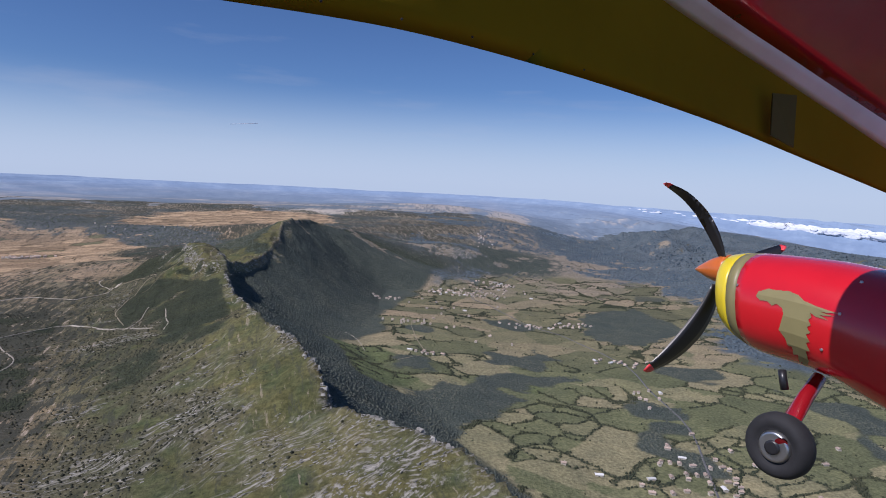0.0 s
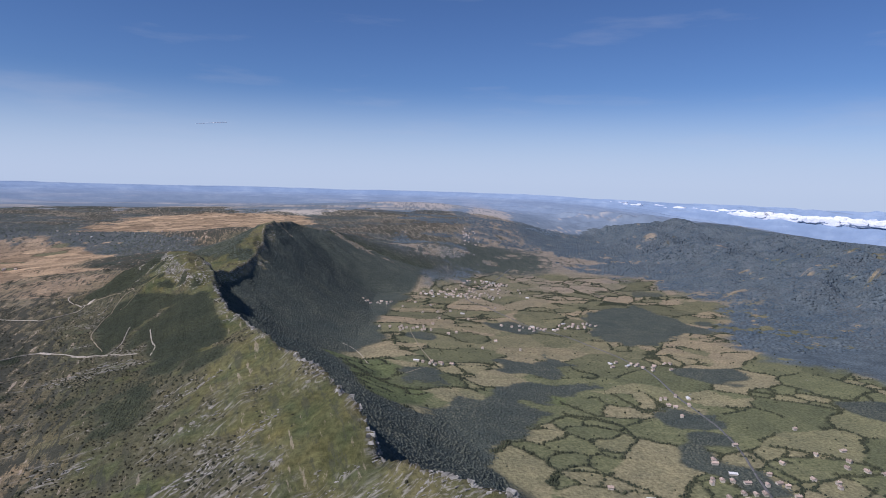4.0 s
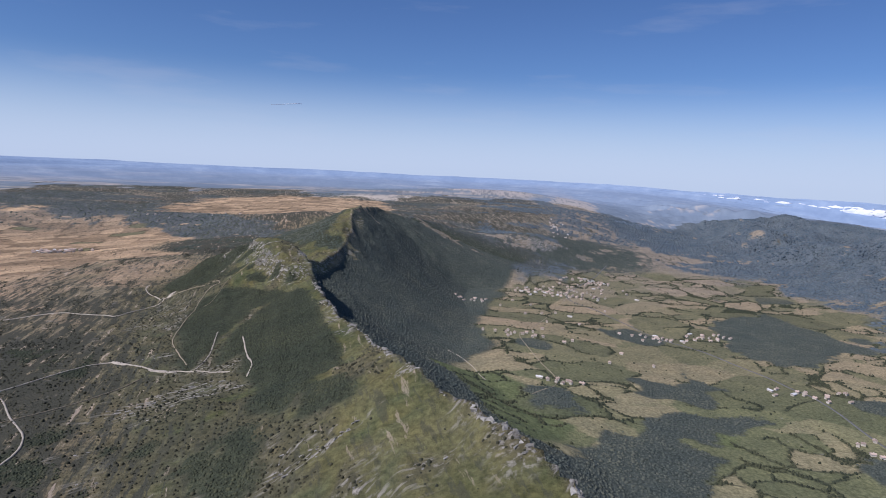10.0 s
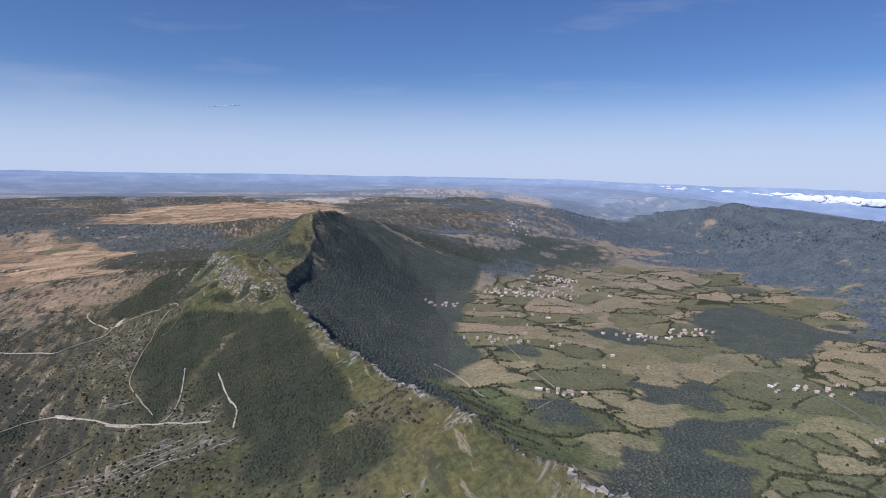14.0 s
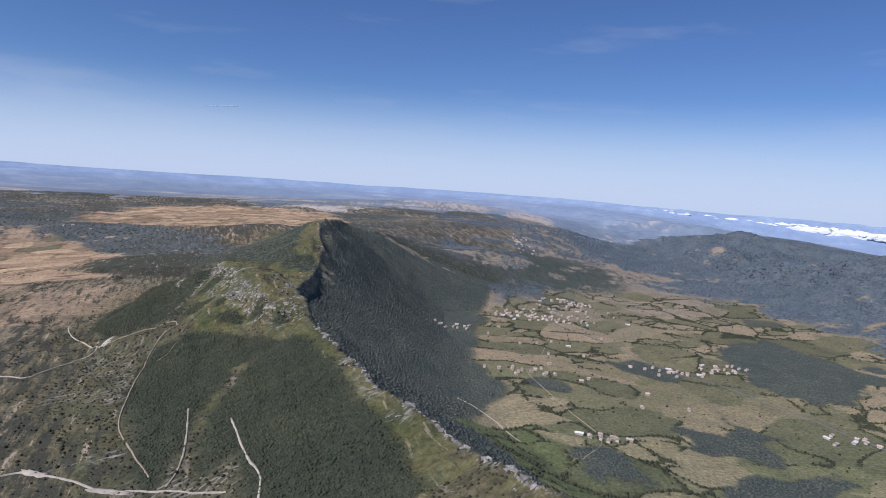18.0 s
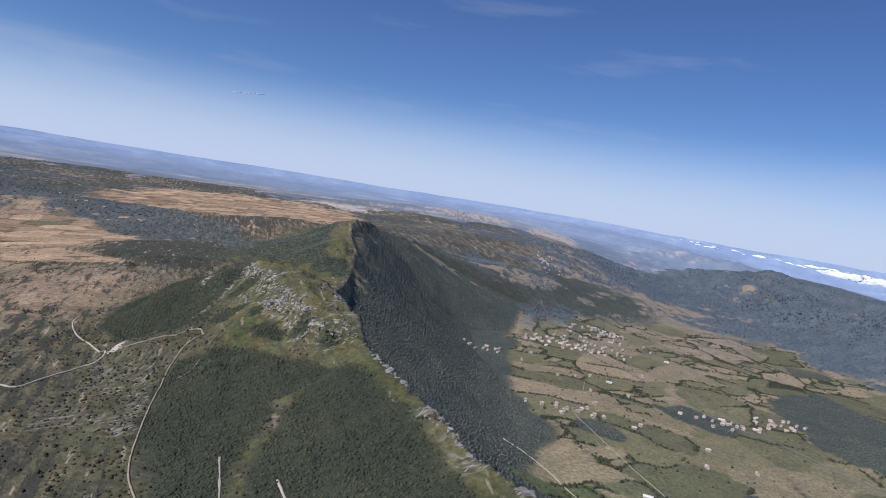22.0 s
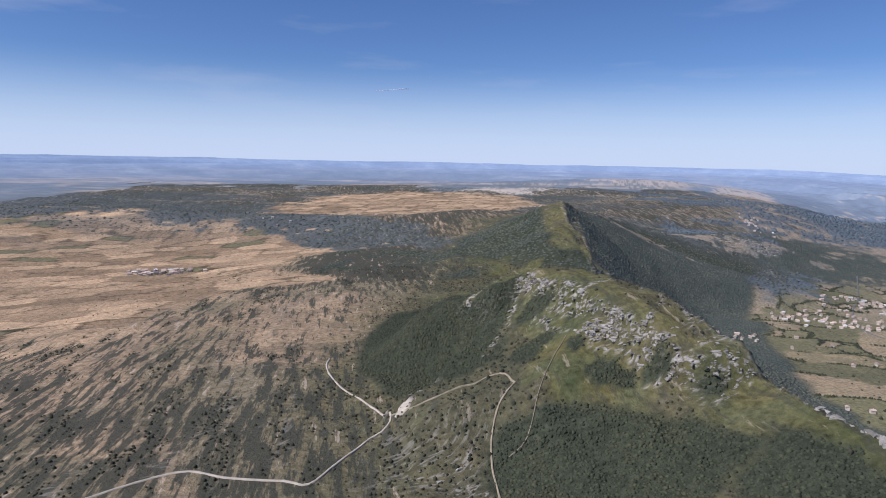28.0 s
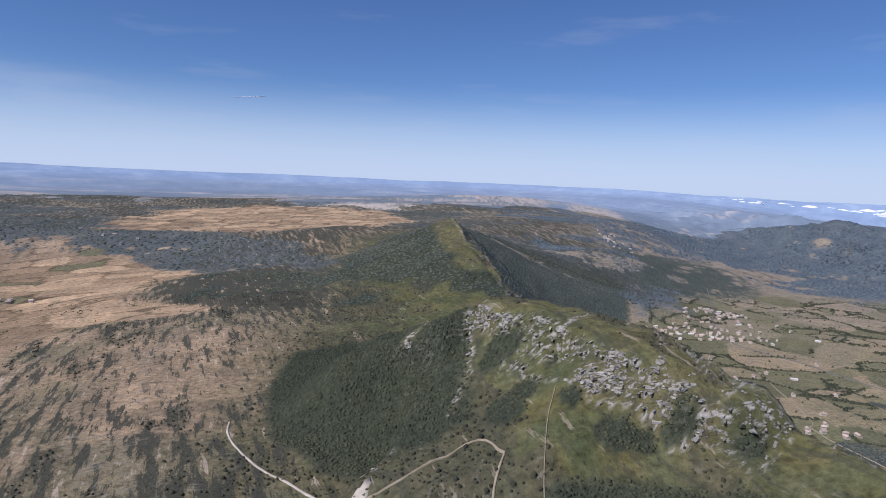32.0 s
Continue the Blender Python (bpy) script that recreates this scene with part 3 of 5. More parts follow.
def bumped(nt, p, height_socket, strength=0.4, distance=0.3):
    b = nt.nodes.new("ShaderNodeBump")
    b.inputs["Strength"].default_value, b.inputs["Distance"].default_value = strength, distance * METRES
    nt.links.new(height_socket, b.inputs["Height"])
    nt.links.new(b.outputs["Normal"], p.inputs["Normal"])


def ground_material():
    m, nt, p = material("ground_cover", 0.95)
    p.inputs["Specular IOR Level"].default_value = 0.15
    pos = place(nt)
    cov = nt.nodes.new("ShaderNodeAttribute")
    cov.attribute_name = "cover"
    fine = tex(nt, "ShaderNodeTexNoise", 0.55, 6, pos, 0.65)
    coarse = tex(nt, "ShaderNodeTexNoise", 0.06, 5, pos, 0.6)
    tint = mix(nt, ramp(nt, fine.outputs["Fac"], (0.28, (0.45, 0.47, 0.45)), (0.72, (1.5, 1.48, 1.45))), ramp(nt, coarse.outputs["Fac"], (0.3, (0.82, 0.84, 0.85)), (0.7, (1.18, 1.15, 1.1))), 1.0, "MULTIPLY")
    soil = mix(nt, cov.outputs["Color"], tint, 1.0, "MULTIPLY")
    # low scrub and pale scars in thin streaks along the strike
    gro = nt.nodes.new("ShaderNodeAttribute")
    gro.attribute_name = "growth"
    sp = nt.nodes.new("ShaderNodeMapping")
    sp.vector_type = "TEXTURE"
    sp.inputs["Rotation"].default_value = (0, 0, radians(18.6))
    sp.inputs["Scale"].default_value = (1.0, 6.5, 2.5)
    nt.links.new(pos, sp.inputs["Vector"])
    streak = tex(nt, "ShaderNodeTexNoise", 0.36, 8, sp.outputs["Vector"], 0.72)
    level = math_node(nt, "ADD", streak.outputs["Fac"], math_node(nt, "MULTIPLY", gro.outputs["Fac"], 0.16))
    some = ramp(nt, gro.outputs["Fac"], (0.02, (0, 0, 0)), (0.12, (1, 1, 1)))
    soil = mix(nt, soil, (0.052, 0.054, 0.040), mix(nt, (0, 0, 0), ramp(nt, level, (0.56, (0, 0, 0)), (0.59, (0.92, 0.92, 0.92))), some))
    soil = mix(nt, soil, (0.46, 0.38, 0.29), mix(nt, (0, 0, 0), ramp(nt, streak.outputs["Fac"], (0.36, (0.65, 0.65, 0.65)), (0.40, (0, 0, 0))), some))
    # limestone in beds that run with the ridge
    mp = nt.nodes.new("ShaderNodeMapping")
    mp.vector_type = "TEXTURE"
    mp.inputs["Rotation"].default_value = (0, 0, radians(42))
    mp.inputs["Scale"].default_value = (8.0, 1.0, 1.0)
    bend = tex(nt, "ShaderNodeTexNoise", 0.022, 2, pos)
    sway = mix(nt, bend.outputs["Color"], (30.0, 30.0, 30.0), 1.0, "MULTIPLY")
    nt.links.new(mix(nt, pos, sway, 1.0, "ADD"), mp.inputs["Vector"])
    beds = tex(nt, "ShaderNodeTexNoise", 0.8, 7, mp.outputs["Vector"], 0.66)
    stone = ramp(nt, beds.outputs["Fac"], (0.46, (0.06, 0.058, 0.048)), (0.52, (0.13, 0.125, 0.10)), (0.58, (0.28, 0.265, 0.225)), (0.68, (0.42, 0.40, 0.35)))
    mask = math_node(nt, "MULTIPLY", cov.outputs["Alpha"], ramp(nt, beds.outputs["Fac"], (0.51, (0.10, 0.10, 0.10)), (0.56, (1.2, 1.2, 1.2))))
    nt.links.new(mix(nt, soil, stone, mask), p.inputs["Base Color"])
    bumped(nt, p, mix(nt, fine.outputs["Fac"], beds.outputs["Fac"], mask), 0.9, 1.0)
    return m


def foliage_material(name, dark, light):
    m, nt, p = material(name, 0.85)
    p.inputs["Specular IOR Level"].default_value = 0.2
    geo = nt.nodes.new("ShaderNodeNewGeometry")
    n = tex(nt, "ShaderNodeTexNoise", 1.6, 4, place(nt))
    big = tex(nt, "ShaderNodeTexNoise", 0.03, 3, place(nt))
    c = ramp(nt, geo.outputs["Random Per Island"], (0.0, dark), (1.0, light))
    c = mix(nt, c, ramp(nt, n.outputs["Fac"], (0.3, (0.82, 0.82, 0.82)), (0.7, (1.16, 1.16, 1.14))), 1.0, "MULTIPLY")
    c = mix(nt, c, ramp(nt, big.outputs["Fac"], (0.35, (0.8, 0.85, 0.85)), (0.65, (1.25, 1.15, 1.0))), 1.0, "MULTIPLY")
    nt.links.new(c, p.inputs["Base Color"])
    bumped(nt, p, n.outputs["Fac"], 0.5, 0.3)
    return m


def rough_paint(name, colour, rough=0.6, metal=0.0, spread=0.18, scale=6.0, coat=0.0):
    m, nt, p = material(name, rough, metal)
    oi = nt.nodes.new("ShaderNodeObjectInfo")
    n = tex(nt, "ShaderNodeTexNoise", scale, 5, place(nt))
    lo, hi = tuple(c * (1 - spread) for c in colour), tuple(min(1, c * (1 + spread)) for c in colour)
    c = ramp(nt, n.outputs["Fac"], (0.3, lo), (0.7, hi))
    c = mix(nt, c, ramp(nt, oi.outputs["Random"], (0.0, (1 - spread,) * 3), (1.0, (1 + spread,) * 3)), 1.0, "MULTIPLY")
    nt.links.new(c, p.inputs["Base Color"])
    p.inputs["Coat Weight"].default_value = coat
    return m


GROUND = ground_material()
LEAF_WOOD = foliage_material("oak_canopy", (0.030, 0.038, 0.026), (0.062, 0.072, 0.045))
# leaf colour with haze and lifted shade mixed in, paler and bluer than the oaks
LEAF_HAZED = foliage_material("hazed_canopy", (0.062, 0.077, 0.070), (0.094, 0.109, 0.094))
LEAF_SCRUB = foliage_material("juniper_scrub", (0.028, 0.031, 0.022), (0.062, 0.064, 0.042))
# range leaves carry the distance haze in their colour
LEAF_RANGE = foliage_material("hazed_range_forest", (0.072, 0.100, 0.128), (0.094, 0.126, 0.156))
PLASTER = rough_paint("lime_plaster", (0.52, 0.48, 0.41), 0.9)
ROOF = rough_paint("clay_roof_tiles", (0.42, 0.33, 0.27), 0.9, spread=0.3)
SHED = rough_paint("pale_sheet_roof", (0.62, 0.62, 0.60), 0.6)
LIMESTONE = rough_paint("grey_limestone", (0.44, 0.42, 0.37), 0.95, spread=0.3, scale=0.8)
EARTH = rough_paint("earth_track", (0.24, 0.205, 0.14), 0.95, spread=0.25, scale=0.5)
GRAVEL = rough_paint("pale_limestone_gravel", (0.40, 0.36, 0.29), 0.95, spread=0.25, scale=0.5)
ASPHALT = rough_paint("asphalt", (0.12, 0.12, 0.12), 0.9, scale=0.5)

# ---- ground sheet ----
nx, ny = len(XS), len(YS)
idx = np.arange(nx * ny).reshape(ny, nx)
quads = np.stack([idx[:-1, :-1], idx[:-1, 1:], idx[1:, 1:], idx[1:, :-1]], -1).reshape(-1, 4)
far_mid = np.hypot((XS[:-1] + XS[1:])[None] / 2 + 100, (YS[:-1] + YS[1:])[:, None] / 2 - 200)
far_face = (far_mid + 450 * fbm(GX[:-1, :-1], GY[:-1, :-1], 400, 5, 97, 0.6) > 1400).ravel()
DISTANT, dnt, dp = material("hazed_distant_land", 1.0)
dcov = dnt.nodes.new("ShaderNodeAttribute")
dcov.attribute_name = "cover"
dmap = dnt.nodes.new("ShaderNodeMapping")
dmap.inputs["Scale"].default_value = (0.7, 1.0, 1.0)
dnt.links.new(place(dnt), dmap.inputs["Vector"])
dn = tex(dnt, "ShaderNodeTexNoise", 0.02, 9, dmap.outputs["Vector"], 0.7)
dnt.links.new(mix(dnt, dcov.outputs["Color"], ramp(dnt, dn.outputs["Fac"], (0.40, (0.86, 0.88, 0.90)), (0.54, (0.98, 0.98, 0.98)), (0.66, (1.16, 1.12, 1.06))), 1.0, "MULTIPLY"), dp.inputs["Base Color"])
dp.inputs["Specular IOR Level"].default_value = 0.0
COL, ROCK, WOOD, SCRUB, HEDGE, GROWTH, HIGH = cover(GX, GY)
# bare rock wherever the ridge is too steep for grass
STEEP = np.hypot(np.gradient(GZ, XS, axis=1), np.gradient(GZ, YS, axis=0))
ROCK = np.maximum(ROCK, 0.95 * sm(0.84, 1.2, STEEP + 0.3 * fbm(GX, GY, 9, 3, 53)) * sm(830, 780, GY) * sm(120, 160, GY) * sm(80, 40, GX) * (1 - 0.85 * WOOD))
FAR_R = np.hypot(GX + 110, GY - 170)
# aerial haze painted into the far land's colour, bluer with distance
FAR_HAZE_COL = lerp(lerp(COL * 1.6, (0.225, 0.295, 0.40), 0.9 * sm(850, 2500, FAR_R)), (0.25, 0.34, 0.48), 0.9 * sm(2600, 4400, FAR_R)).reshape(-1, 3)
used = np.unique(quads[far_face])
remap = np.zeros(nx * ny, np.int64)
remap[used] = np.arange(len(used))
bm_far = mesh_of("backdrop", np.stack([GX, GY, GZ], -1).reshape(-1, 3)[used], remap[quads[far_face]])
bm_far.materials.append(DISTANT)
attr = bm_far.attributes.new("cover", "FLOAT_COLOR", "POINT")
attr.data.foreach_set("color", np.concatenate([FAR_HAZE_COL[used], np.ones((len(used), 1))], -1).astype(np.float32).ravel())
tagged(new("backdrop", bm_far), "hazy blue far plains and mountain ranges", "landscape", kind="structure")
quads = quads[~far_face]
gm = mesh_of("ground", np.stack([GX, GY, GZ], -1).reshape(-1, 3), quads)
attr = gm.attributes.new("cover", "FLOAT_COLOR", "POINT")
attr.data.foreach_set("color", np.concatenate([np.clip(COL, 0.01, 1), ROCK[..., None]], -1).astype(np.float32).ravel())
attr = gm.attributes.new("growth", "FLOAT_COLOR", "POINT")
attr.data.foreach_set("color", np.repeat(GROWTH.ravel(), 4).astype(np.float32))
gm.materials.append(GROUND)
ground = tagged(new("ground", gm), "limestone ridge between dry tan plain and green valley", "terrain", kind="structure")


def sample(field, x, y):
    i, j = np.clip(np.searchsorted(XS, x) - 1, 0, nx - 1), np.clip(np.searchsorted(YS, y) - 1, 0, ny - 1)
    return field[j, i]


# ---- woods, hedges and scrub ----
def crown_shape(rng, low=False, sides=5):
    """A small uneven tree crown with its stem: vertices and triangles, one metre wide."""
    prof = [(0.0, 0.48), (0.62, 0.42)] if low else [(0.02, 0.34), (0.42, 0.54), (0.84, 0.32)]
    vs, fs = [], []
    for k, (zz, r) in enumerate(prof):
        for i in range(sides):
            a = 2 * math.pi * (i + 0.5 * (k % 2)) / sides
            q = r * (1 + rng.uniform(-0.28, 0.28))
            vs.append((q * math.cos(a), q * math.sin(a), zz + rng.uniform(-0.07, 0.07) * (k > 0)))
    vs.append((rng.uniform(-0.1, 0.1), rng.uniform(-0.1, 0.1), 1.04))
    for k in range(len(prof) - 1):
        for i in range(sides):
            a, b = k * sides + i, k * sides + (i + 1) % sides
            c, d_ = a + sides, b + sides
            fs += [(a, b, d_), (a, d_, c)]
    top, base = len(vs) - 1, (len(prof) - 1) * sides
    fs += [(base + i, base + (i + 1) % sides, top) for i in range(sides)]
    return np.array(vs), np.array(fs)


def scatter(name, x, y, size, tall, mat, label, category, seed, low=False):
    rng = np.random.default_rng(seed)
    shapes = [crown_shape(random.Random(seed + k), low) for k in range(6)]
    z = ground_z(x, y)
    allv, allf, base = [], [], 0
    pick = rng.integers(0, len(shapes), len(x))
    for k, (sv, sf) in enumerate(shapes):
        m = pick == k
        n = int(m.sum())
        if not n:
            continue
        a = rng.uniform(0, 2 * math.pi, n)
        c, s_ = np.cos(a)[:, None], np.sin(a)[:, None]
        w = size[m][:, None]
        px = (sv[None, :, 0] * c - sv[None, :, 1] * s_) * w + x[m][:, None]
        py = (sv[None, :, 0] * s_ + sv[None, :, 1] * c) * w + y[m][:, None]
        pz = sv[None, :, 2] * w * (tall * rng.uniform(0.75, 1.25, n))[:, None] + z[m][:, None] - 0.25 * w
        allv.append(np.stack([px, py, pz], -1).reshape(-1, 3))
        f = sf[None] + (np.arange(n) * len(sv))[:, None, None] + base
        allf.append(f.reshape(-1, 3))
        base += n * len(sv)
    me = mesh_of(name, np.concatenate(allv), np.concatenate(allf), True)
    me.materials.append(mat)
    return tagged(new(name, me), label, category, kind="stuff")


def jittered(x0, x1, y0, y1, step, seed):
    rng = np.random.default_rng(seed)
    x, y = np.meshgrid(np.arange(x0, x1, step), np.arange(y0, y1, step))
    x, y = x.ravel() + rng.uniform(-0.5, 0.5, x.size) * step, y.ravel() + rng.uniform(-0.5, 0.5, y.size) * step
    return x, y, rng


def plant(x0, x1, y0, y1, step, seed):
    x, y, rng = jittered(x0, x1, y0, y1, step, seed)
    keep = sample(WOOD, x, y) > rng.uniform(0.25, 0.8, len(x))
    return x[keep], y[keep], rim_coords(x[keep], y[keep])[0], rng


wx_, wy_, dd, rng_ = plant(-300, 0, 150, 580, 0.75, 11)
m = dd < 0
scatter("dip_slope_wood", wx_[m], wy_[m], 0.55 + 0.85 * rng_.uniform(0, 1, int(m.sum())) ** 2, 0.5, LEAF_WOOD, "dense dark oak wood on the gentle ridge slope", "wood", 4, True)
wx_, wy_, dd, rng_ = plant(-260, 290, 150, 700, 1.7, 14)
m = dd >= 0
scatter("scarp_wood", wx_[m], wy_[m], 1.0 + 1.7 * rng_.uniform(0, 1, int(m.sum())) ** 1.6, 0.42, LEAF_HAZED, "dense dark wood under the cliff and in the valley, hazed in colour", "wood", 3, True)
wx_, wy_, dd, rng_ = plant(-420, 290, 580, 1150, 2.5, 15)
m = (wy_ > 700) | (dd < 0)
wx_, wy_ = wx_[m], wy_[m]
scatter("peak_wood", wx_, wy_, rng_.uniform(1.4, 2.7, len(wx_)), 0.42, LEAF_HAZED, "dark wood over the peak and the valley head", "wood", 7, True)

fx_, fy_, rng_ = jittered(-900, 780, 560, 1460, 5.0, 16)
keep = (sample(HIGH, fx_, fy_) > rng_.uniform(0.3, 0.9, len(fx_))) & (sample(WOOD, fx_, fy_) < 0.3)
fx_, fy_ = fx_[keep], fy_[keep]
west = (fx_ < -60) | ((fy_ < 1030) & (fx_ < 220))
sz = rng_.uniform(4.6, 8.0, len(fx_))
scatter("range_wood", fx_[~west], fy_[~west], sz[~west], 0.38, LEAF_RANGE, "forest over the far range and hills, blue-green with haze in its colour", "wood", 8, True)
scatter("plain_wood", fx_[west], fy_[west], 0.75 * sz[west], 0.36, LEAF_HAZED, "dark low wood across the far plain, hazed in colour", "wood", 9, True)

hx_, hy_, rng_ = jittered(-140, 330, 270, 960, 1.35, 12)
keep = cover(hx_, hy_)[4] > rng_.uniform(0.2, 0.9, len(hx_))
keep |= (rng_.uniform(0, 1, len(hx_)) < 0.006) & (sample(WOOD, hx_, hy_) < 0.2) & (rim_coords(hx_, hy_)[0] > 60)
scatter("hedgerows", hx_[keep], hy_[keep], rng_.uniform(0.9, 2.0, int(keep.sum())), 0.8, LEAF_WOOD, "dark hedges and single trees between valley meadows", "hedge", 5, True)

sx_, sy_, rng_ = jittered(-430, 0, 150, 660, 1.35, 13)
dens_ = cover(sx_, sy_)[3] * (1 - sample(WOOD, sx_, sy_))
keep = dens_ * 0.75 > rng_.uniform(0.15, 1.0, len(sx_))
gully = np.abs((sx_ + 228) * 0.993 + (sy_ - 434) * 0.11 + 2.5 * fbm(sx_, sy_, 20, 3, 90)) < 2.2
keep |= gully & (sy_ > 395) & (sy_ < 560) & (rng_.uniform(0, 1, len(sx_)) < 0.6)
keep |= (bump(sx_, sy_, -251, 452, 12, 8) + 0.4 * fbm(sx_, sy_, 9, 3, 92) > 0.55) & (rng_.uniform(0, 1, len(sx_)) < 0.7)
keep |= (rng_.uniform(0, 1, len(sx_)) < 0.014) & (sample(ROCK, sx_, sy_) < 0.5) & (rim_coords(sx_, sy_)[0] < -4)
scatter("juniper_scrub", sx_[keep], sy_[keep], rng_.uniform(0.4, 1.0, int(keep.sum())) * rng_.uniform(0.8, 1.5, int(keep.sum())), 0.7, LEAF_SCRUB, "dark juniper and oak scrub on stony pasture", "scrub", 6, True)


# ---- roads and tracks ----
def smooth_line(pts, step=1.6):
    p = [Vector((*q, 0)) for q in pts]
    p = [p[0] * 2 - p[1]] + p + [p[-1] * 2 - p[-2]]
    out = []
    for a, b, c, d_ in zip(p, p[1:], p[2:], p[3:]):
        n = max(2, int((c - b).length / step))
        for i in range(n):
            t = i / n
            out.append(0.5 * ((2 * b) + (c - a) * t + (2 * a - 5 * b + 4 * c - d_) * t * t + (3 * b - a - 3 * c + d_) * t ** 3))
    return out + [p[-2]]


def ribbon(name, pts, width, mat, label, ragged=0.25, seed=1):
    rng = random.Random(seed)
    line = smooth_line(pts)
    vs, fs = [], []
    for i, q in enumerate(line):
        t = (line[min(i + 1, len(line) - 1)] - line[max(i - 1, 0)]).normalized()
        n = Vector((t.y, -t.x, 0))
        for k, (o, lift) in enumerate(((-1.25, -0.5), (-1.0, 0.22), (0.0, 0.30), (1.0, 0.22), (1.25, -0.5))):
            w = 0.38 * width * o * (1 + rng.uniform(-ragged, ragged))
            e = q + n * w
            vs.append((e.x, e.y, float(ground_z(e.x, e.y)[0]) + lift))
        if i:
            a = (i - 1) * 5
            fs += [(a + k, a + k + 1, a + k + 6, a + k + 5) for k in range(4)]
    me = mesh_of(name, np.array(vs), np.array(fs))
    me.materials.append(mat)
    return tagged(new(name, me), label, "road", kind="structure")


ribbon("road_plain", [(-330, 352), (-308.6, 370.9), (-288.2, 379.8), (-278.7, 389.4), (-267.7, 400.7), (-257.4, 400.2), (-245.6, 401.9), (-240.3, 402.2), (-237.5, 411.8), (-234.2, 424.1), (-231.1, 431.6), (-242, 445), (-252.4, 454.8), (-261.6, 469.9), (-263.8, 478.6)], 0.6, GRAVEL, "pale winding gravel road over dry plain", seed=2)
ribbon("road_bend", [(-231.1, 431.6), (-223.1, 432.3), (-213.5, 437.6), (-205.5, 439.8), (-201.4, 434.2)], 0.45, EARTH, "earth spur to the bluff foot", seed=3)
ribbon("track_wood_edge", [(-201.4, 434.2), (-205.3, 420.3), (-202.3, 400.6), (-192.3, 363.3), (-181.5, 344.7), (-170.3, 328.9)], 0.5, EARTH, "narrow earth track beside dark wood", seed=4)
ribbon("track_gully", [(-173.5, 364.4), (-168, 346.4), (-164.8, 331.8), (-164.9, 324.1)], 0.6, GRAVEL, "eroded pale gully through wood", 0.45, 5)
ribbon("track_scar", [(-158.8, 354.1), (-154.5, 344.8), (-149.5, 333.9), (-144.3, 324.6), (-142.2, 313.8)], 0.6, GRAVEL, "white eroded scar down wooded slope", 0.5, 6)
ribbon("road_settlement", [(-223.9, 288.1), (-216.8, 304.7), (-211.6, 324.9), (-205.5, 334.5), (-199.3, 335.2), (-188.2, 330.3), (-178.9, 324.7), (-170.3, 323.8), (-163, 322.4), (-150.4, 320)], 0.6, GRAVEL, "pale gravel road past farm sheds", 0.3, 7)
ribbon("track_plain", [(-293.8, 365.3), (-278.1, 352), (-252.5, 336.2), (-243.5, 324.2), (-235, 300), (-223, 288.9), (-215, 293.8), (-201, 280.8), (-187.9, 268.5), (-182.7, 254.7), (-186, 236), (-196, 222)], 0.7, GRAVEL, "pale winding farm track", 0.3, 8)
ribbon("track_field", [(-207.8, 267), (-195.7, 285.9), (-187.8, 300.5), (-181.9, 317.5)], 0.45, EARTH, "narrow straight earth track", 0.3, 9)
ribbon("track_flank", [(-189.7, 444.6), (-192.8, 437.1), (-195.9, 425.4), (-197.7, 416.5), (-201.3, 412.6)], 0.25, EARTH, "narrow worn path on grass flank", 0.4, 10)
ribbon("road_valley", [(130, 250), (145.4, 313.9), (158.7, 374.6), (157.8, 436.2), (154.8, 511.6), (121.6, 600.3), (94, 638), (64, 719), (40, 787), (62, 856), (84, 897), (125, 994)], 1.5, ASPHALT, "grey valley road linking villages", 0.05, 11)
ribbon("lane_valley", [(40, 787), (12, 697), (-17, 608), (-26.8, 587.9), (-20, 528.3), (-11.5, 479.2), (-29.2, 450.1)], 0.6, EARTH, "narrow earth lane between meadows", 0.1, 12)
ribbon("lane_meadow", [(-55.4, 461.4), (-61.4, 485.4), (-69.7, 508.2), (-80, 520)], 0.5, GRAVEL, "narrow pale lane across green pasture", 0.2, 13)


def pad(name, cx, cy, rx, ry, turn, mat, label, seed):
    rng = random.Random(seed)
    vs, fs, n = [(cx, cy, float(ground_z(cx, cy)[0]) + 0.3)], [], 22
    for ring, r in ((0, 0.5), (1, 1.0), (2, 1.06)):
        for i in range(n):
            a = 2 * math.pi * i / n
            q = r * (1 + (rng.uniform(-0.3, 0.25) if ring == 1 else 0))
            u, v = rx * q * math.cos(a), ry * q * math.sin(a)
            c, s_ = math.cos(radians(turn)), math.sin(radians(turn))
            x, y = cx + u * c - v * s_, cy + u * s_ + v * c
            vs.append((x, y, float(ground_z(x, y)[0]) + (0.3, 0.2, -0.6)[ring]))
    tris = [(0, 1 + i, 1 + (i + 1) % n) for i in range(n)]
    for ring in (0, 1):
        o = 1 + ring * n
        for i in range(n):
            a, b = o + i, o + (i + 1) % n
            tris += [(a, a + n, b + n), (a, b + n, b)]
    me = mesh_of(name, np.array(vs), np.array(tris))
    me.materials.append(mat)
    return tagged(new(name, me), label, "ground", kind="structure")


pad("pavement_yard", -177.9, 324.7, 6, 0.8, -15, GRAVEL, "bleached gravel yard at the road fork", 21)
pad("pavement_verge", -199.3, 335.2, 4, 1.1, -20, GRAVEL, "bleached gravel lay-by", 22)
pad("pavement_fork", -228.1, 432.6, 3, 1.4, 60, GRAVEL, "bleached gravel at the road fork", 23)
pad("ground_quarry", -278, 1060, 14, 14, 0, SHED, "white quarry floor on tan plain", 24)


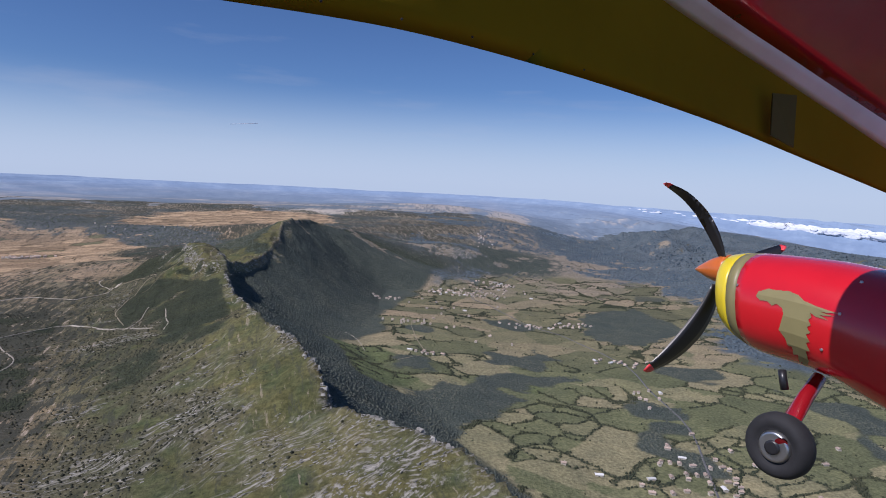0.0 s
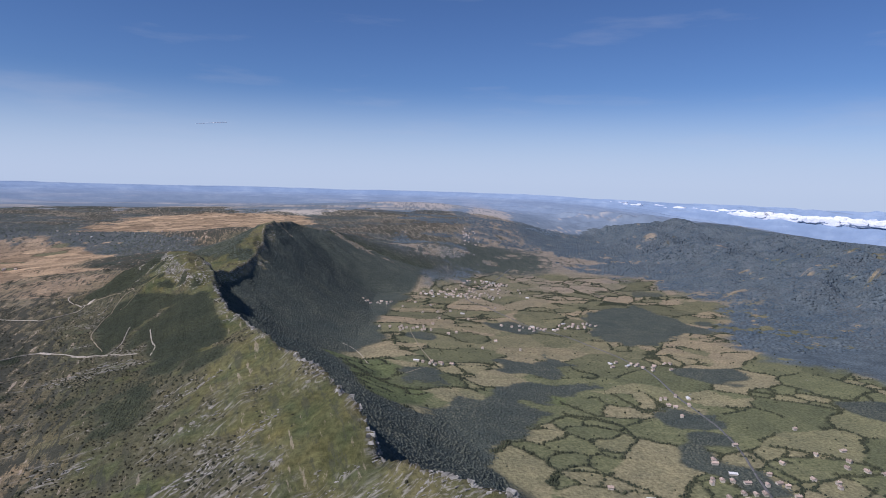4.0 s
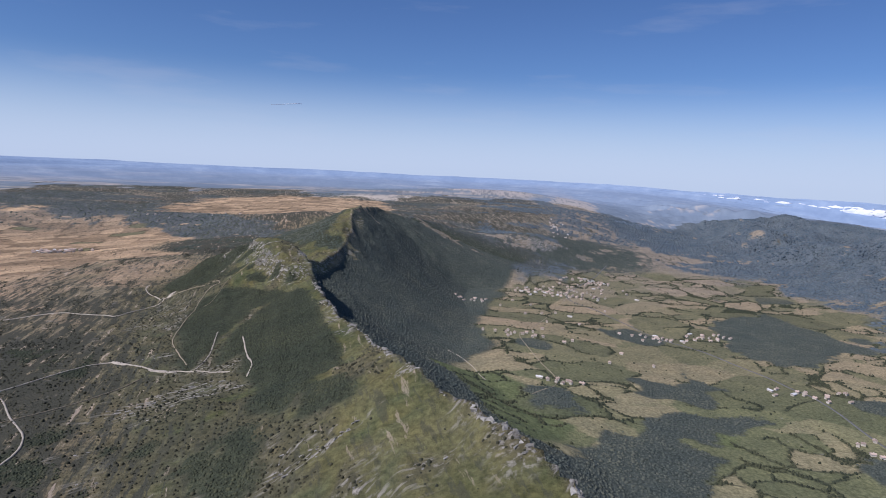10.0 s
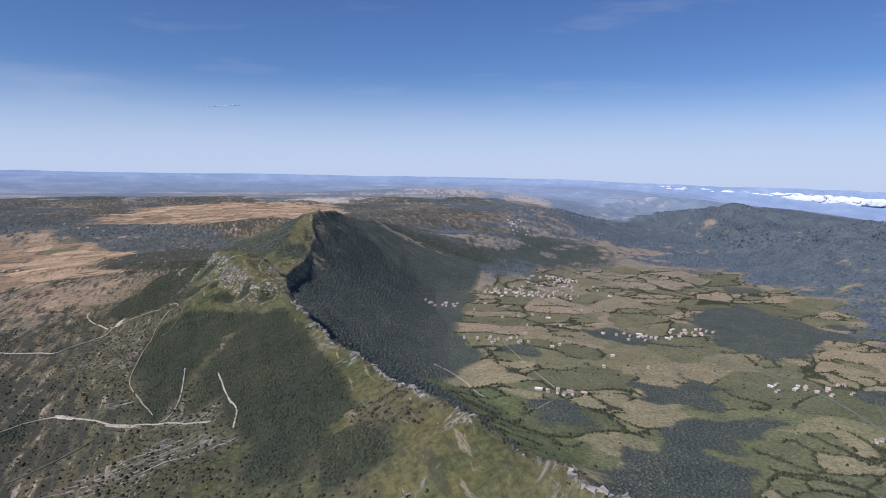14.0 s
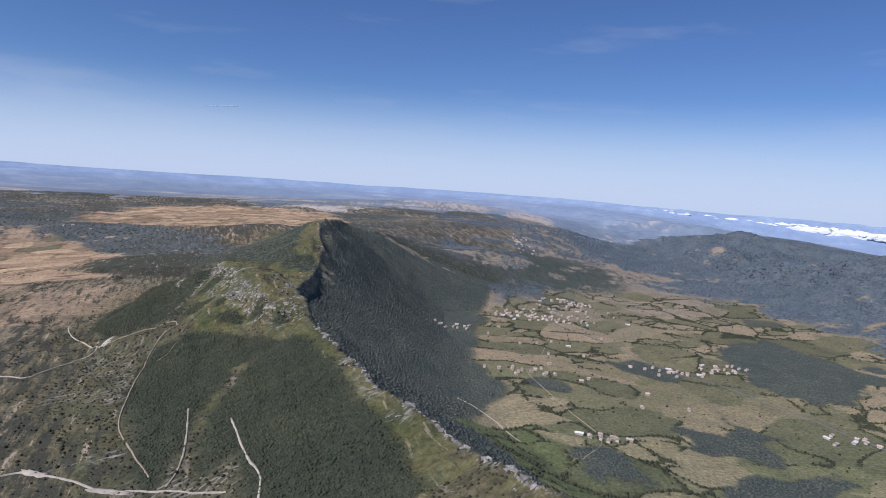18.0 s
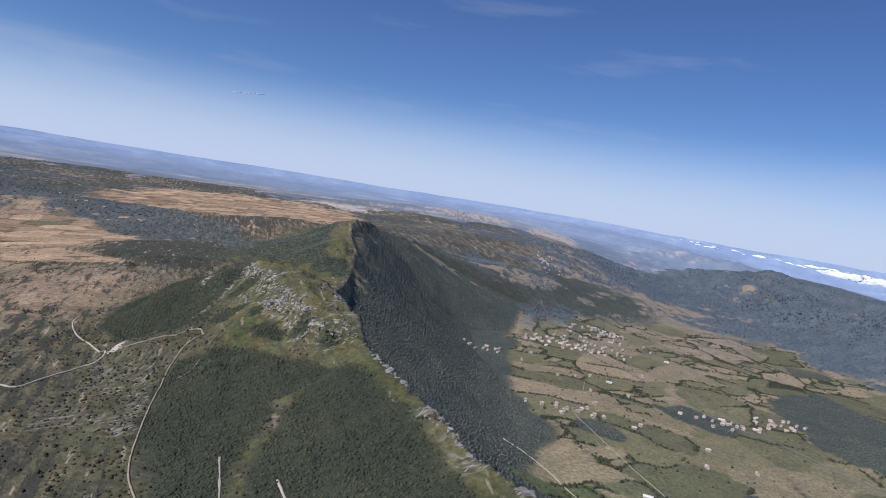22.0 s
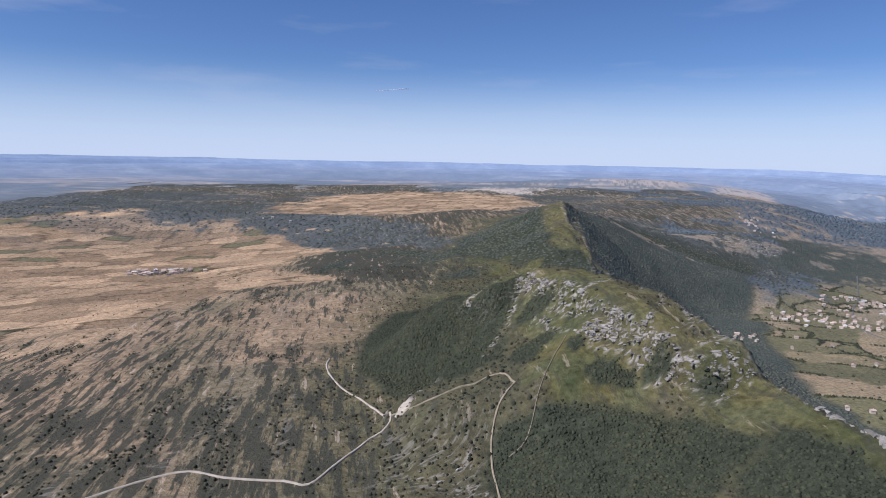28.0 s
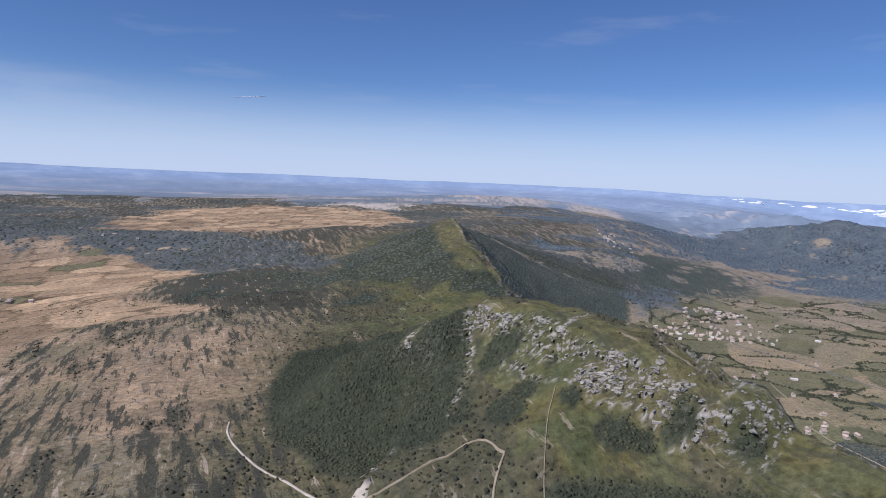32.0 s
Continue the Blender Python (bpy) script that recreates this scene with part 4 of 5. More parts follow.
# ---- limestone blocks ----
def blocks(name, x, y, size, turn, long, label, seed, sink=0.35):
    rng = np.random.default_rng(seed)
    n = len(x)
    base = np.array([(-1, -1, 0), (1, -1, 0), (1, 1, 0), (-1, 1, 0), (-0.8, -0.8, 1), (0.8, -0.8, 1), (0.8, 0.8, 1), (-0.8, 0.8, 1)], float)
    faces = np.array([(0, 1, 5, 4), (1, 2, 6, 5), (2, 3, 7, 6), (3, 0, 4, 7), (4, 5, 6, 7), (3, 2, 1, 0)])
    v = base[None] + rng.uniform(-0.38, 0.38, (n, 8, 3))
    w = size[:, None]
    lx, ly, lz = v[..., 0] * w * long[:, None] * 0.5, v[..., 1] * w * 0.5, v[..., 2] * w * 0.55
    c, s_ = np.cos(turn)[:, None], np.sin(turn)[:, None]
    px, py = lx * c - ly * s_ + x[:, None], lx * s_ + ly * c + y[:, None]
    pz = lz + ground_z(x, y)[:, None] - sink * w
    f = (faces[None] + (np.arange(n) * 8)[:, None, None]).reshape(-1, 4)
    me = mesh_of(name, np.stack([px, py, pz], -1).reshape(-1, 3), f, False)
    me.materials.append(BLOCK)
    return tagged(new(name, me), label, "rock", kind="stuff")


BLOCK, bnt, bp = material("weathered_limestone", 0.95)
bgeo = bnt.nodes.new("ShaderNodeNewGeometry")
bn = tex(bnt, "ShaderNodeTexNoise", 1.1, 6, place(bnt), 0.7)
bcol = mix(bnt, ramp(bnt, bgeo.outputs["Random Per Island"], (0.0, (0.17, 0.162, 0.138)), (1.0, (0.40, 0.385, 0.34))), ramp(bnt, bn.outputs["Fac"], (0.3, (0.6, 0.6, 0.58)), (0.7, (1.2, 1.2, 1.2))), 1.0, "MULTIPLY")
bnt.links.new(bcol, bp.inputs["Base Color"])
bumped(bnt, bp, bn.outputs["Fac"], 0.8, 0.3)
rx_, ry_, rng_ = jittered(-260, 60, 145, 560, 1.1, 17)
keep = sample(ROCK, rx_, ry_) * 0.66 > rng_.uniform(0.2, 1.0, len(rx_))
n = int(keep.sum())
blocks("limestone_ledges", rx_[keep], ry_[keep], rng_.uniform(0.15, 0.5, n), radians(42) + rng_.normal(0, 0.2, n), rng_.uniform(1.6, 6.0, n), "grey limestone ledges in parallel broken beds", 21)
# broken ribs and faces of the bluff
rx_, ry_, rng_ = jittered(-226, -146, 420, 512, 0.42, 23)
sm_, md_ = fbm(rx_, ry_, 7, 3, 83), fbm(rx_, ry_, 3, 2, 93)
score = np.maximum(sm(1.1, 0.4, near_lines(rx_ + 1.2 * sm_, ry_ + 0.9 * md_, RIBS) * 0.9) * sm(-0.25, 0.25, sm_ + md_), outlines(rx_, ry_, FACES, 2.4, 2.2) * sm(-0.45, -0.05, fbm(0.8 * rx_ - 0.6 * ry_, 0.25 * (0.6 * rx_ + 0.8 * ry_), 2.2, 3, 94)))
keep = score * (0.08 + 0.92 * sm(0.45, 0.9, sample(STEEP, rx_, ry_))) > rng_.uniform(0.3, 1.1, len(rx_))
n = int(keep.sum())
blocks("bluff_crags", rx_[keep], ry_[keep], 0.16 + 0.85 * rng_.uniform(0.1, 1.0, n) ** 2, radians(-55) + rng_.normal(0, 0.35, n), rng_.uniform(0.8, 2.2, n), "pale limestone ribs and rock face on the bluff", 24, 0.32)
rim_x, rim_y = [], []
for (ax, ay, _), (bx, by, _) in zip(RIM[3:16], RIM[4:17]):
    k = int(math.hypot(bx - ax, by - ay) / 0.8)
    for i in range(k):
        rim_x.append(ax + (bx - ax) * i / k), rim_y.append(ay + (by - ay) * i / k)
rng_ = np.random.default_rng(18)
ox, oy = np.repeat(rim_x, 8) + rng_.normal(0, 3.4, 8 * len(rim_x)), np.repeat(rim_y, 8) + rng_.normal(0, 2.5, 8 * len(rim_x))
od = rim_coords(ox + 2.6 * fbm(ox, oy, 30, 3, 31) + 1.4 * fbm(ox, oy, 9, 2, 33), oy + 2.6 * fbm(ox, oy, 30, 3, 32))[0]
keep = (od > -1.5) & (od < 4.0) & (fbm(ox, oy, 14, 3, 19) > 0.2)
ox, oy = ox[keep], oy[keep]
n = len(ox)
blocks("rim_crags", ox, oy, rng_.uniform(0.3, 1.0, n) ** 1.5 * 1.7, radians(105) + rng_.normal(0, 0.5, n), rng_.uniform(0.8, 1.8, n), "pale limestone crags along the cliff rim", 22, 0.45)


# ---- houses ----
def part(name, bm, mat, parent, label=""):
    me = bpy.data.meshes.new(name)
    bm.to_mesh(me)
    bm.free()
    me.materials.append(mat)
    ob = new(name, me)
    ob.parent = parent
    return tagged(ob, label)


def box(bm, x0, x1, y0, y1, z0, z1):
    v = [bm.verts.new(p) for p in ((x0, y0, z0), (x1, y0, z0), (x1, y1, z0), (x0, y1, z0), (x0, y0, z1), (x1, y0, z1), (x1, y1, z1), (x0, y1, z1))]
    for f in ((3, 2, 1, 0), (4, 5, 6, 7), (0, 1, 5, 4), (1, 2, 6, 5), (2, 3, 7, 6), (3, 0, 4, 7)):
        bm.faces.new([v[i] for i in f])


def gable_house(w, l, h, rise, roof, label, kind_name="house", chimney=True):
    root = tagged(new(kind_name), label, kind_name, "village houses")
    bm = bmesh.new()
    pts = [(-w, -l), (w, -l), (w, l), (-w, l)]
    lo = [bm.verts.new((x, y, -0.8)) for x, y in pts]
    hi = [bm.verts.new((x, y, h)) for x, y in pts]
    r0, r1 = bm.verts.new((0, -l, h + rise)), bm.verts.new((0, l, h + rise))
    for i in range(4):
        j = (i + 1) % 4
        ring = [lo[i], lo[j], hi[j], hi[i]]
        bm.faces.new(ring)
    bm.faces.new((hi[1], r0, hi[0]))
    bm.faces.new((hi[3], r1, hi[2]))
    part("wall", bm, PLASTER, root)
    bm = bmesh.new()
    e, th = 0.22, 0.14
    sl = rise / w
    for sgn in (-1, 1):
        q = [(0, -l - e, h + rise), (0, l + e, h + rise), (sgn * (w + e), l + e, h - e * sl), (sgn * (w + e), -l - e, h - e * sl)]
        a = [bm.verts.new(p) for p in q]
        b = [bm.verts.new((p[0], p[1], p[2] + th)) for p in q]
        bm.faces.new(a), bm.faces.new(b[::-1])
        for i in range(4):
            j = (i + 1) % 4
            bm.faces.new((a[i], b[i], b[j], a[j]))
    bmesh.ops.recalc_face_normals(bm, faces=bm.faces)
    part("roof", bm, roof, root)
    if chimney:
        bm = bmesh.new()
        box(bm, w * 0.3, w * 0.3 + 0.25, -l * 0.4, -l * 0.4 + 0.25, h, h + rise + 0.35)
        part("chimney", bm, PLASTER, root)
    return root


KINDS = [gable_house(0.95, 1.3, 1.2, 0.5, ROOF, "pale plastered village house with brown tiled roof"),
         gable_house(0.8, 1.05, 1.5, 0.4, ROOF, "tall pale village house with tiled roof"),
         gable_house(1.1, 2.0, 1.0, 0.38, SHED, "long farm shed with pale sheet roof", "shed", False),
         gable_house(0.95, 1.6, 1.15, 0.5, ROOF, "long stone farmhouse with weathered tiled roof", "farmhouse")]
VILLAGES = [(17, 814, 34, 24, 34), (48, 798, 30, 16, 26), (84, 888, 22, 13, 26), (95, 631, 20, 9, 18), (138, 649, 16, 10, 16), (154.8, 511.6, 20, 9, 14), (144.6, 309.3, 34, 30, 42),
            (-28.2, 588.7, 24, 9, 13), (-11.5, 479.2, 12, 5, 8), (-62, 738, 22, 14, 10), (-456, 673, 16, 6, 40), (152.2, 433.1, 14, 18, 8), (31.2, 560.7, 60, 40, 6), (-420, 900, 60, 40, 10), (198.3, 354.5, 40, 30, 10), (-2, 699, 30, 30, 10), (76, 1180, 14, 36, 24), (62, 847, 40, 30, 20)]
rng = random.Random(5)
placed, first = [], set()
for vx, vy, ra, rb, n in VILLAGES:
    base = rng.uniform(0, 90)
    for _ in range(n):
        for attempt in range(12):
            x, y = vx + rng.gauss(0, 0.65) * ra, vy + rng.gauss(0, 0.65) * rb
            if all((x - p) ** 2 + (y - q) ** 2 > 3.7 ** 2 for p, q in placed):
                break
        placed.append((x, y))
        k = rng.choices(range(4), (5, 4, 1.2, 3))[0]
        m = pose(x * METRES, y * METRES, METRES * (float(ground_z(x, y)[0]) - 0.05), 0, 0, base + rng.choice((0, 90)) + rng.gauss(0, 9))
        if k in first:
            copy_thing(KINDS[k], m)
        else:
            KINDS[k].matrix_basis = m @ Matrix.Scale(METRES, 4)
            first.add(k)
# ---- cloud bank beyond the eastern range ----
CLOUD, cnt, cp = material("cloud", 1.0)
cp.inputs["Base Color"].default_value = (0.74, 0.78, 0.84, 1)
cn = tex(cnt, "ShaderNodeTexNoise", 0.012, 6, place(cnt))
bumped(cnt, cp, cn.outputs["Fac"], 0.8, 25)


def cloud_bank(name, spots, label, seed):
    rng = np.random.default_rng(seed)
    bm = bmesh.new()
    bmesh.ops.create_icosphere(bm, subdivisions=2, radius=1)
    sv, sf = np.array([v.co[:] for v in bm.verts]), np.array([[v.index for v in f.verts] for f in bm.faces])
    bm.free()
    vs, fs = [], []
    for k, (x, y, z, r, t) in enumerate(spots):
        q = sv * (1 + 0.5 * fbm(sv[:, 0] * 10 + k * 7.1, sv[:, 1] * 10 + sv[:, 2] * 8, 7, 3, 7))[:, None]
        vs.append(q * np.array((r, r * rng.uniform(0.7, 1.3), t)) + np.array((x, y, z)))
        fs.append(sf + k * len(sv))
    me = mesh_of(name, np.concatenate(vs), np.concatenate(fs))
    me.materials.append(CLOUD)
    return tagged(new(name, me), label, "cloud", kind="stuff")


rc = random.Random(9)
bank = []
for _ in range(130):
    a0, r0 = radians(rc.uniform(19, 62)), rc.uniform(4350, 4800)
    for _ in range(rc.randint(4, 10)):
        a, r, s_ = a0 + rc.gauss(0, 0.02), r0 + rc.gauss(0, 40), rc.uniform(8, 26) + 34 * rc.random() ** 3
        bank.append((r * math.sin(a), r * math.cos(a), 14 - 118 * max(0, min(a, 0.7) - 0.35) + 16 * rc.random(), s_, s_ * rc.uniform(0.28, 0.55)))
cloud_bank("cloud_bank", bank, "low white cloud bank behind the wooded range", 2)
caps = []
for _ in range(60):
    a, r = radians(rc.uniform(8, 24)), rc.uniform(4100, 4700)
    caps.append((r * math.sin(a), r * math.cos(a), 48 + rc.gauss(0, 4), rc.uniform(14, 40), rc.uniform(3, 8)))
cloud_bank("cloud_caps", caps, "thin white cloud caps along the far summits", 3)
# a short contrail high in the north-west
trail = []
for k in range(60):
    a, e = radians(-17.6 + 2.4 * k / 59), radians(5.05 + 0.24 * k / 59)
    trail.append((4700 * math.sin(a) * math.cos(e) - 90, 4700 * math.cos(a) * math.cos(e) + 150, 145 + 4700 * math.sin(e), 10, 0.8 + 0.03 * k))
cloud_bank("contrail", trail, "short thin white contrail in the blue sky", 5)


# ---- the light aircraft that carries the camera, as it hangs in the air at the start ----
RED = rough_paint("red_gloss_paint", (0.60, 0.010, 0.016), 0.25, spread=0.05, scale=9.0, coat=0.6)
YELLOW = rough_paint("yellow_gloss_paint", (0.80, 0.62, 0.02), 0.3, spread=0.06, scale=9.0, coat=0.5)
ORANGE = rough_paint("orange_spinner_paint", (0.58, 0.14, 0.02), 0.3, spread=0.1, scale=20.0, coat=0.5)
OLIVE = rough_paint("olive_gold_paint", (0.24, 0.21, 0.09), 0.45, spread=0.08, scale=20.0)
BLACK = rough_paint("black_blade_composite", (0.018, 0.018, 0.02), 0.35, spread=0.2, scale=15.0)
RUBBER = rough_paint("tyre_rubber", (0.016, 0.016, 0.017), 0.8, spread=0.3, scale=25.0)
SILVER = rough_paint("bare_aluminium", (0.6, 0.6, 0.6), 0.35, 1.0, spread=0.1, scale=30.0)
# yellow fabric darkened to olive: the underside's shade is in the colour
FABRIC = rough_paint("shaded_yellow_fabric", (0.19, 0.115, 0.004), 0.9, spread=0.12, scale=3.0)
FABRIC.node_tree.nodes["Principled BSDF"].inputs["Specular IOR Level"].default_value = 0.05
PATCH = rough_paint("brown_fabric_tape", (0.085, 0.060, 0.012), 0.9, spread=0.2, scale=9.0)
WHITE = rough_paint("pale_grey_trim_paint", (0.62, 0.62, 0.66), 0.5, spread=0.1, scale=8.0)
TIP = rough_paint("fluorescent_red_tip_paint", (0.80, 0.06, 0.07), 0.5, spread=0.05)
# shaded copy of the red paint, for the leg and cabin roof
SHADED_RED = rough_paint("shaded_red_gloss_paint", (0.22, 0.006, 0.010), 0.25, spread=0.2, scale=4.0, coat=0.6)
FOCAL = 784 / math.tan(radians(35.5))

aircraft = tagged(new("light_aircraft"), "red and yellow light aircraft flying with three-bladed propeller", "aircraft")
aircraft.matrix_basis = PATH[0][1]


def spot(u, v, d):
    """A place before the wing mount: across and down the view, and d metres ahead."""
    return Vector(((u - 784) / FOCAL * d, -(v - 441) / FOCAL * d, -d))


NOSE, AFT, SIDE = Vector((2.18, 0, -4.76)), Vector((0.545, 0, 0.839)), Vector((0.839, 0, -0.545))


def loft(stations, sides=28, cap=True, power=0.85):
    """A body through cross-sections: distance aft, top, bottom, half width."""
    bm = bmesh.new()
    rings = []
    for s, top, bot, hw in stations:
        c, hh = NOSE + AFT * s, (top - bot) / 2
        ring = []
        for i in range(sides):
            a = 2 * math.pi * i / sides
            ca, sa = math.cos(a), math.sin(a)
            ca, sa = math.copysign(abs(ca) ** power, ca), math.copysign(abs(sa) ** power, sa)
            ring.append(bm.verts.new(c + SIDE * hw * ca + Vector((0, (top + bot) / 2 + hh * sa, 0))))
        rings.append(ring)
    for a, b in zip(rings, rings[1:]):
        for i in range(sides):
            j = (i + 1) % sides
            bm.faces.new((a[i], a[j], b[j], b[i]))
    if cap:
        bm.faces.new(rings[0][::-1]), bm.faces.new(rings[-1])
    bmesh.ops.recalc_face_normals(bm, faces=bm.faces)
    for f in bm.faces:
        f.smooth = len(f.verts) == 4
    return bm


def mids(rows, n=4):
    """More cross-sections between those given, on a smooth curve."""
    out = []
    for k in range(len(rows) - 1):
        p = [rows[max(k - 1, 0)], rows[k], rows[k + 1], rows[min(k + 2, len(rows) - 1)]]
        for i in range(n):
            t = i / n
            out.append(tuple(0.5 * (2 * b + (c - a) * t + (2 * a - 5 * b + 4 * c - d_) * t * t + (3 * b - a - 3 * c + d_) * t ** 3) for a, b, c, d_ in zip(*p)))
    return out + [rows[-1]]


BODY = mids([(0.04, -0.07, -0.50, 0.20), (0.12, -0.035, -0.62, 0.32), (0.35, -0.035, -0.74, 0.39), (0.8, -0.08, -0.83, 0.43), (1.3, -0.17, -1.04, 0.46), (2.0, -0.2, -1.15, 0.5), (3.2, -0.2, -1.1, 0.5)], 6)
band = [r for r in BODY if r[0] <= 0.24]
stripe = [r for r in BODY if band[-1][0] <= r[0] <= 0.30]
rest = [r for r in BODY if r[0] >= stripe[-1][0]]
part("nose_band", loft(band), YELLOW, aircraft, "glossy yellow cowling lip")
part("stripe", loft(stripe), OLIVE, aircraft, "olive gold stripe")
cowl = part("cowling", loft(rest), RED, aircraft, "glossy red engine cowling")
part("spinner", loft([(-0.28 + 0.045 * k, -0.16 + 0.115 * math.sin(min(1, (k + 0.15) / 7) * 1.57), -0.16 - 0.115 * math.sin(min(1, (k + 0.15) / 7) * 1.57), 0.115 * math.sin(min(1, (k + 0.15) / 7) * 1.57)) for k in range(8)], 20, True, 1.0), ORANGE, aircraft, "orange pointed spinner")


def blade(points, depth, thick=0.022):
    bm = bmesh.new()
    rings = []
    for k, (u, v, w) in enumerate(points):
        a, b = points[max(k - 1, 0)], points[min(k + 1, len(points) - 1)]
        t = Vector((b[0] - a[0], b[1] - a[1])).normalized()
        n = Vector((-t.y, t.x)) * w
        ring = []
        for o, z in ((-1, 0), (-0.4, 1), (0.5, 0.8), (1, 0), (0.5, -0.6), (-0.4, -0.7)):
            ring.append(bm.verts.new(spot(u + n.x * o, v + n.y * o, depth - 0.05 * o) + AFT * (-thick * z)))
        rings.append(ring)
    for a, b in zip(rings, rings[1:]):
        for i in range(6):
            j = (i + 1) % 6
            bm.faces.new((a[i], a[j], b[j], b[i]))
    bm.faces.new(rings[0]), bm.faces.new(rings[-1][::-1])
    bmesh.ops.recalc_face_normals(bm, faces=bm.faces)
    for f in bm.faces:
        f.smooth = True
    return bm


for line, depth in (([(1281, 462, 5), (1270, 430, 9), (1255, 398, 11), (1236, 370, 10), (1212, 346, 8), (1188, 331, 5)], 4.76),
                    ([(1268, 505, 8), (1252, 545, 14), (1230, 580, 17), (1204, 610, 16), (1178, 633, 12), (1153, 650, 7)], 4.76),
                    ([(1322, 462, 8), (1345, 456, 11), (1366, 449, 11), (1382, 440, 7)], 5.15)):
    bl = part("propeller_blade", blade(mids(line, 3), depth), BLACK, aircraft)
    (u0, v0, _), (u1, v1, w1) = line[-2], line[-1]
    part("blade_tip", blade([(u1, v1, w1), (u1 + (u1 - u0) * 0.2, v1 + (v1 - v0) * 0.2, w1 * 0.9), (u1 + (u1 - u0) * 0.42, v1 + (v1 - v0) * 0.42, w1 * 0.4)], depth), TIP, bl, "bright red blade tip")


def tube(points, radius, sides=12):
    bm = bmesh.new()
    rings = []
    for k, p in enumerate(points):
        t = (points[min(k + 1, len(points) - 1)] - points[max(k - 1, 0)]).normalized()
        a = t.orthogonal().normalized()
        b = t.cross(a)
        r = radius[k] if isinstance(radius, (list, tuple)) else radius
        rings.append([bm.verts.new(p + (a * math.cos(q) + b * math.sin(q)) * r) for q in [2 * math.pi * i / sides for i in range(sides)]])
    for a, b in zip(rings, rings[1:]):
        for i in range(sides):
            j = (i + 1) % sides
            bm.faces.new((a[i], a[j], b[j], b[i]))
    bm.faces.new(rings[0]), bm.faces.new(rings[-1])
    bmesh.ops.recalc_face_normals(bm, faces=bm.faces)
    for f in bm.faces:
        f.smooth = len(f.verts) == 4
    return bm


def turned(profile, centre, axle, sides=40):
    """A wheel part: radius and place along the axle, turned about it."""
    bm = bmesh.new()
    a = axle.orthogonal().normalized()
    b = axle.cross(a)
    rings = [[bm.verts.new(centre + axle * x + (a * math.cos(q) + b * math.sin(q)) * r) for q in [2 * math.pi * i / sides for i in range(sides)]] for r, x in profile]
    for p, q in zip(rings, rings[1:]):
        for i in range(sides):
            j = (i + 1) % sides
            bm.faces.new((p[i], p[j], q[j], q[i]))
    bm.faces.new(rings[0]), bm.faces.new(rings[-1][::-1])
    bmesh.ops.recalc_face_normals(bm, faces=bm.faces)
    for f in bm.faces:
        f.smooth = len(f.verts) == 4
    return bm


HUB = spot(1380, 788, 3.95)
part("landing_leg", tube([spot(1450, 668, 4.15), spot(1425, 705, 4.08), spot(1400, 745, 4.0), spot(1383, 786, 3.86)], [0.045, 0.05, 0.055, 0.04]), SHADED_RED, aircraft, "red landing leg with shade in its colour")
part("exhaust_pipe", tube([spot(1384, 655, 4.1), spot(1386, 672, 4.08), spot(1389, 690, 4.07)], 0.026), BLACK, aircraft, "dark exhaust stub")
wheel = part("wheel", turned([(0.03, -0.10), (0.045, -0.10), (0.05, 0.08), (0.03, 0.08)], HUB, SIDE), BLACK, aircraft)
part("tyre", turned([(0.105, -0.055), (0.125, -0.075), (0.165, -0.08), (0.195, -0.06), (0.208, -0.02), (0.208, 0.02), (0.195, 0.06), (0.165, 0.08), (0.125, 0.075), (0.105, 0.055)], HUB, SIDE), RUBBER, wheel, "fat black tyre")
part("rim", turned([(0.078, -0.082), (0.088, -0.084), (0.096, -0.076), (0.106, -0.05), (0.104, 0.05), (0.07, 0.05)], HUB, SIDE), SILVER, wheel, "thin bright rim")
part("hub_cap", turned([(0.012, -0.092), (0.07, -0.072), (0.082, -0.06), (0.082, 0.04), (0.02, 0.04)], HUB, SIDE), RED, wheel, "dark red hub")

# the wing overhead: a thick curved slab, with a pale trim and the red cabin roof behind it
LOW = [(380, -1, 1.2), (700, 51, 1.5), (1000, 130, 2.0), (1250, 212, 2.6), (1440, 289, 3.2), (1600, 355, 3.7)]
HIGH = [(380, -400, 1.3), (700, -330, 1.6), (1000, -150, 2.0), (1165, -4, 2.4), (1380, 138, 3.0), (1600, 285, 3.6)]
ROOFEDGE = [(420, -460, 1.3), (740, -380, 1.6), (1060, -190, 2.0), (1225, -20, 2.4), (1425, 120, 3.0), (1640, 262, 3.6)]
INNER = [(700, -900, 1.2), (1000, -800, 1.5), (1300, -600, 1.9), (1560, -300, 2.2), (1700, -100, 2.8), (1850, 120, 3.3)]


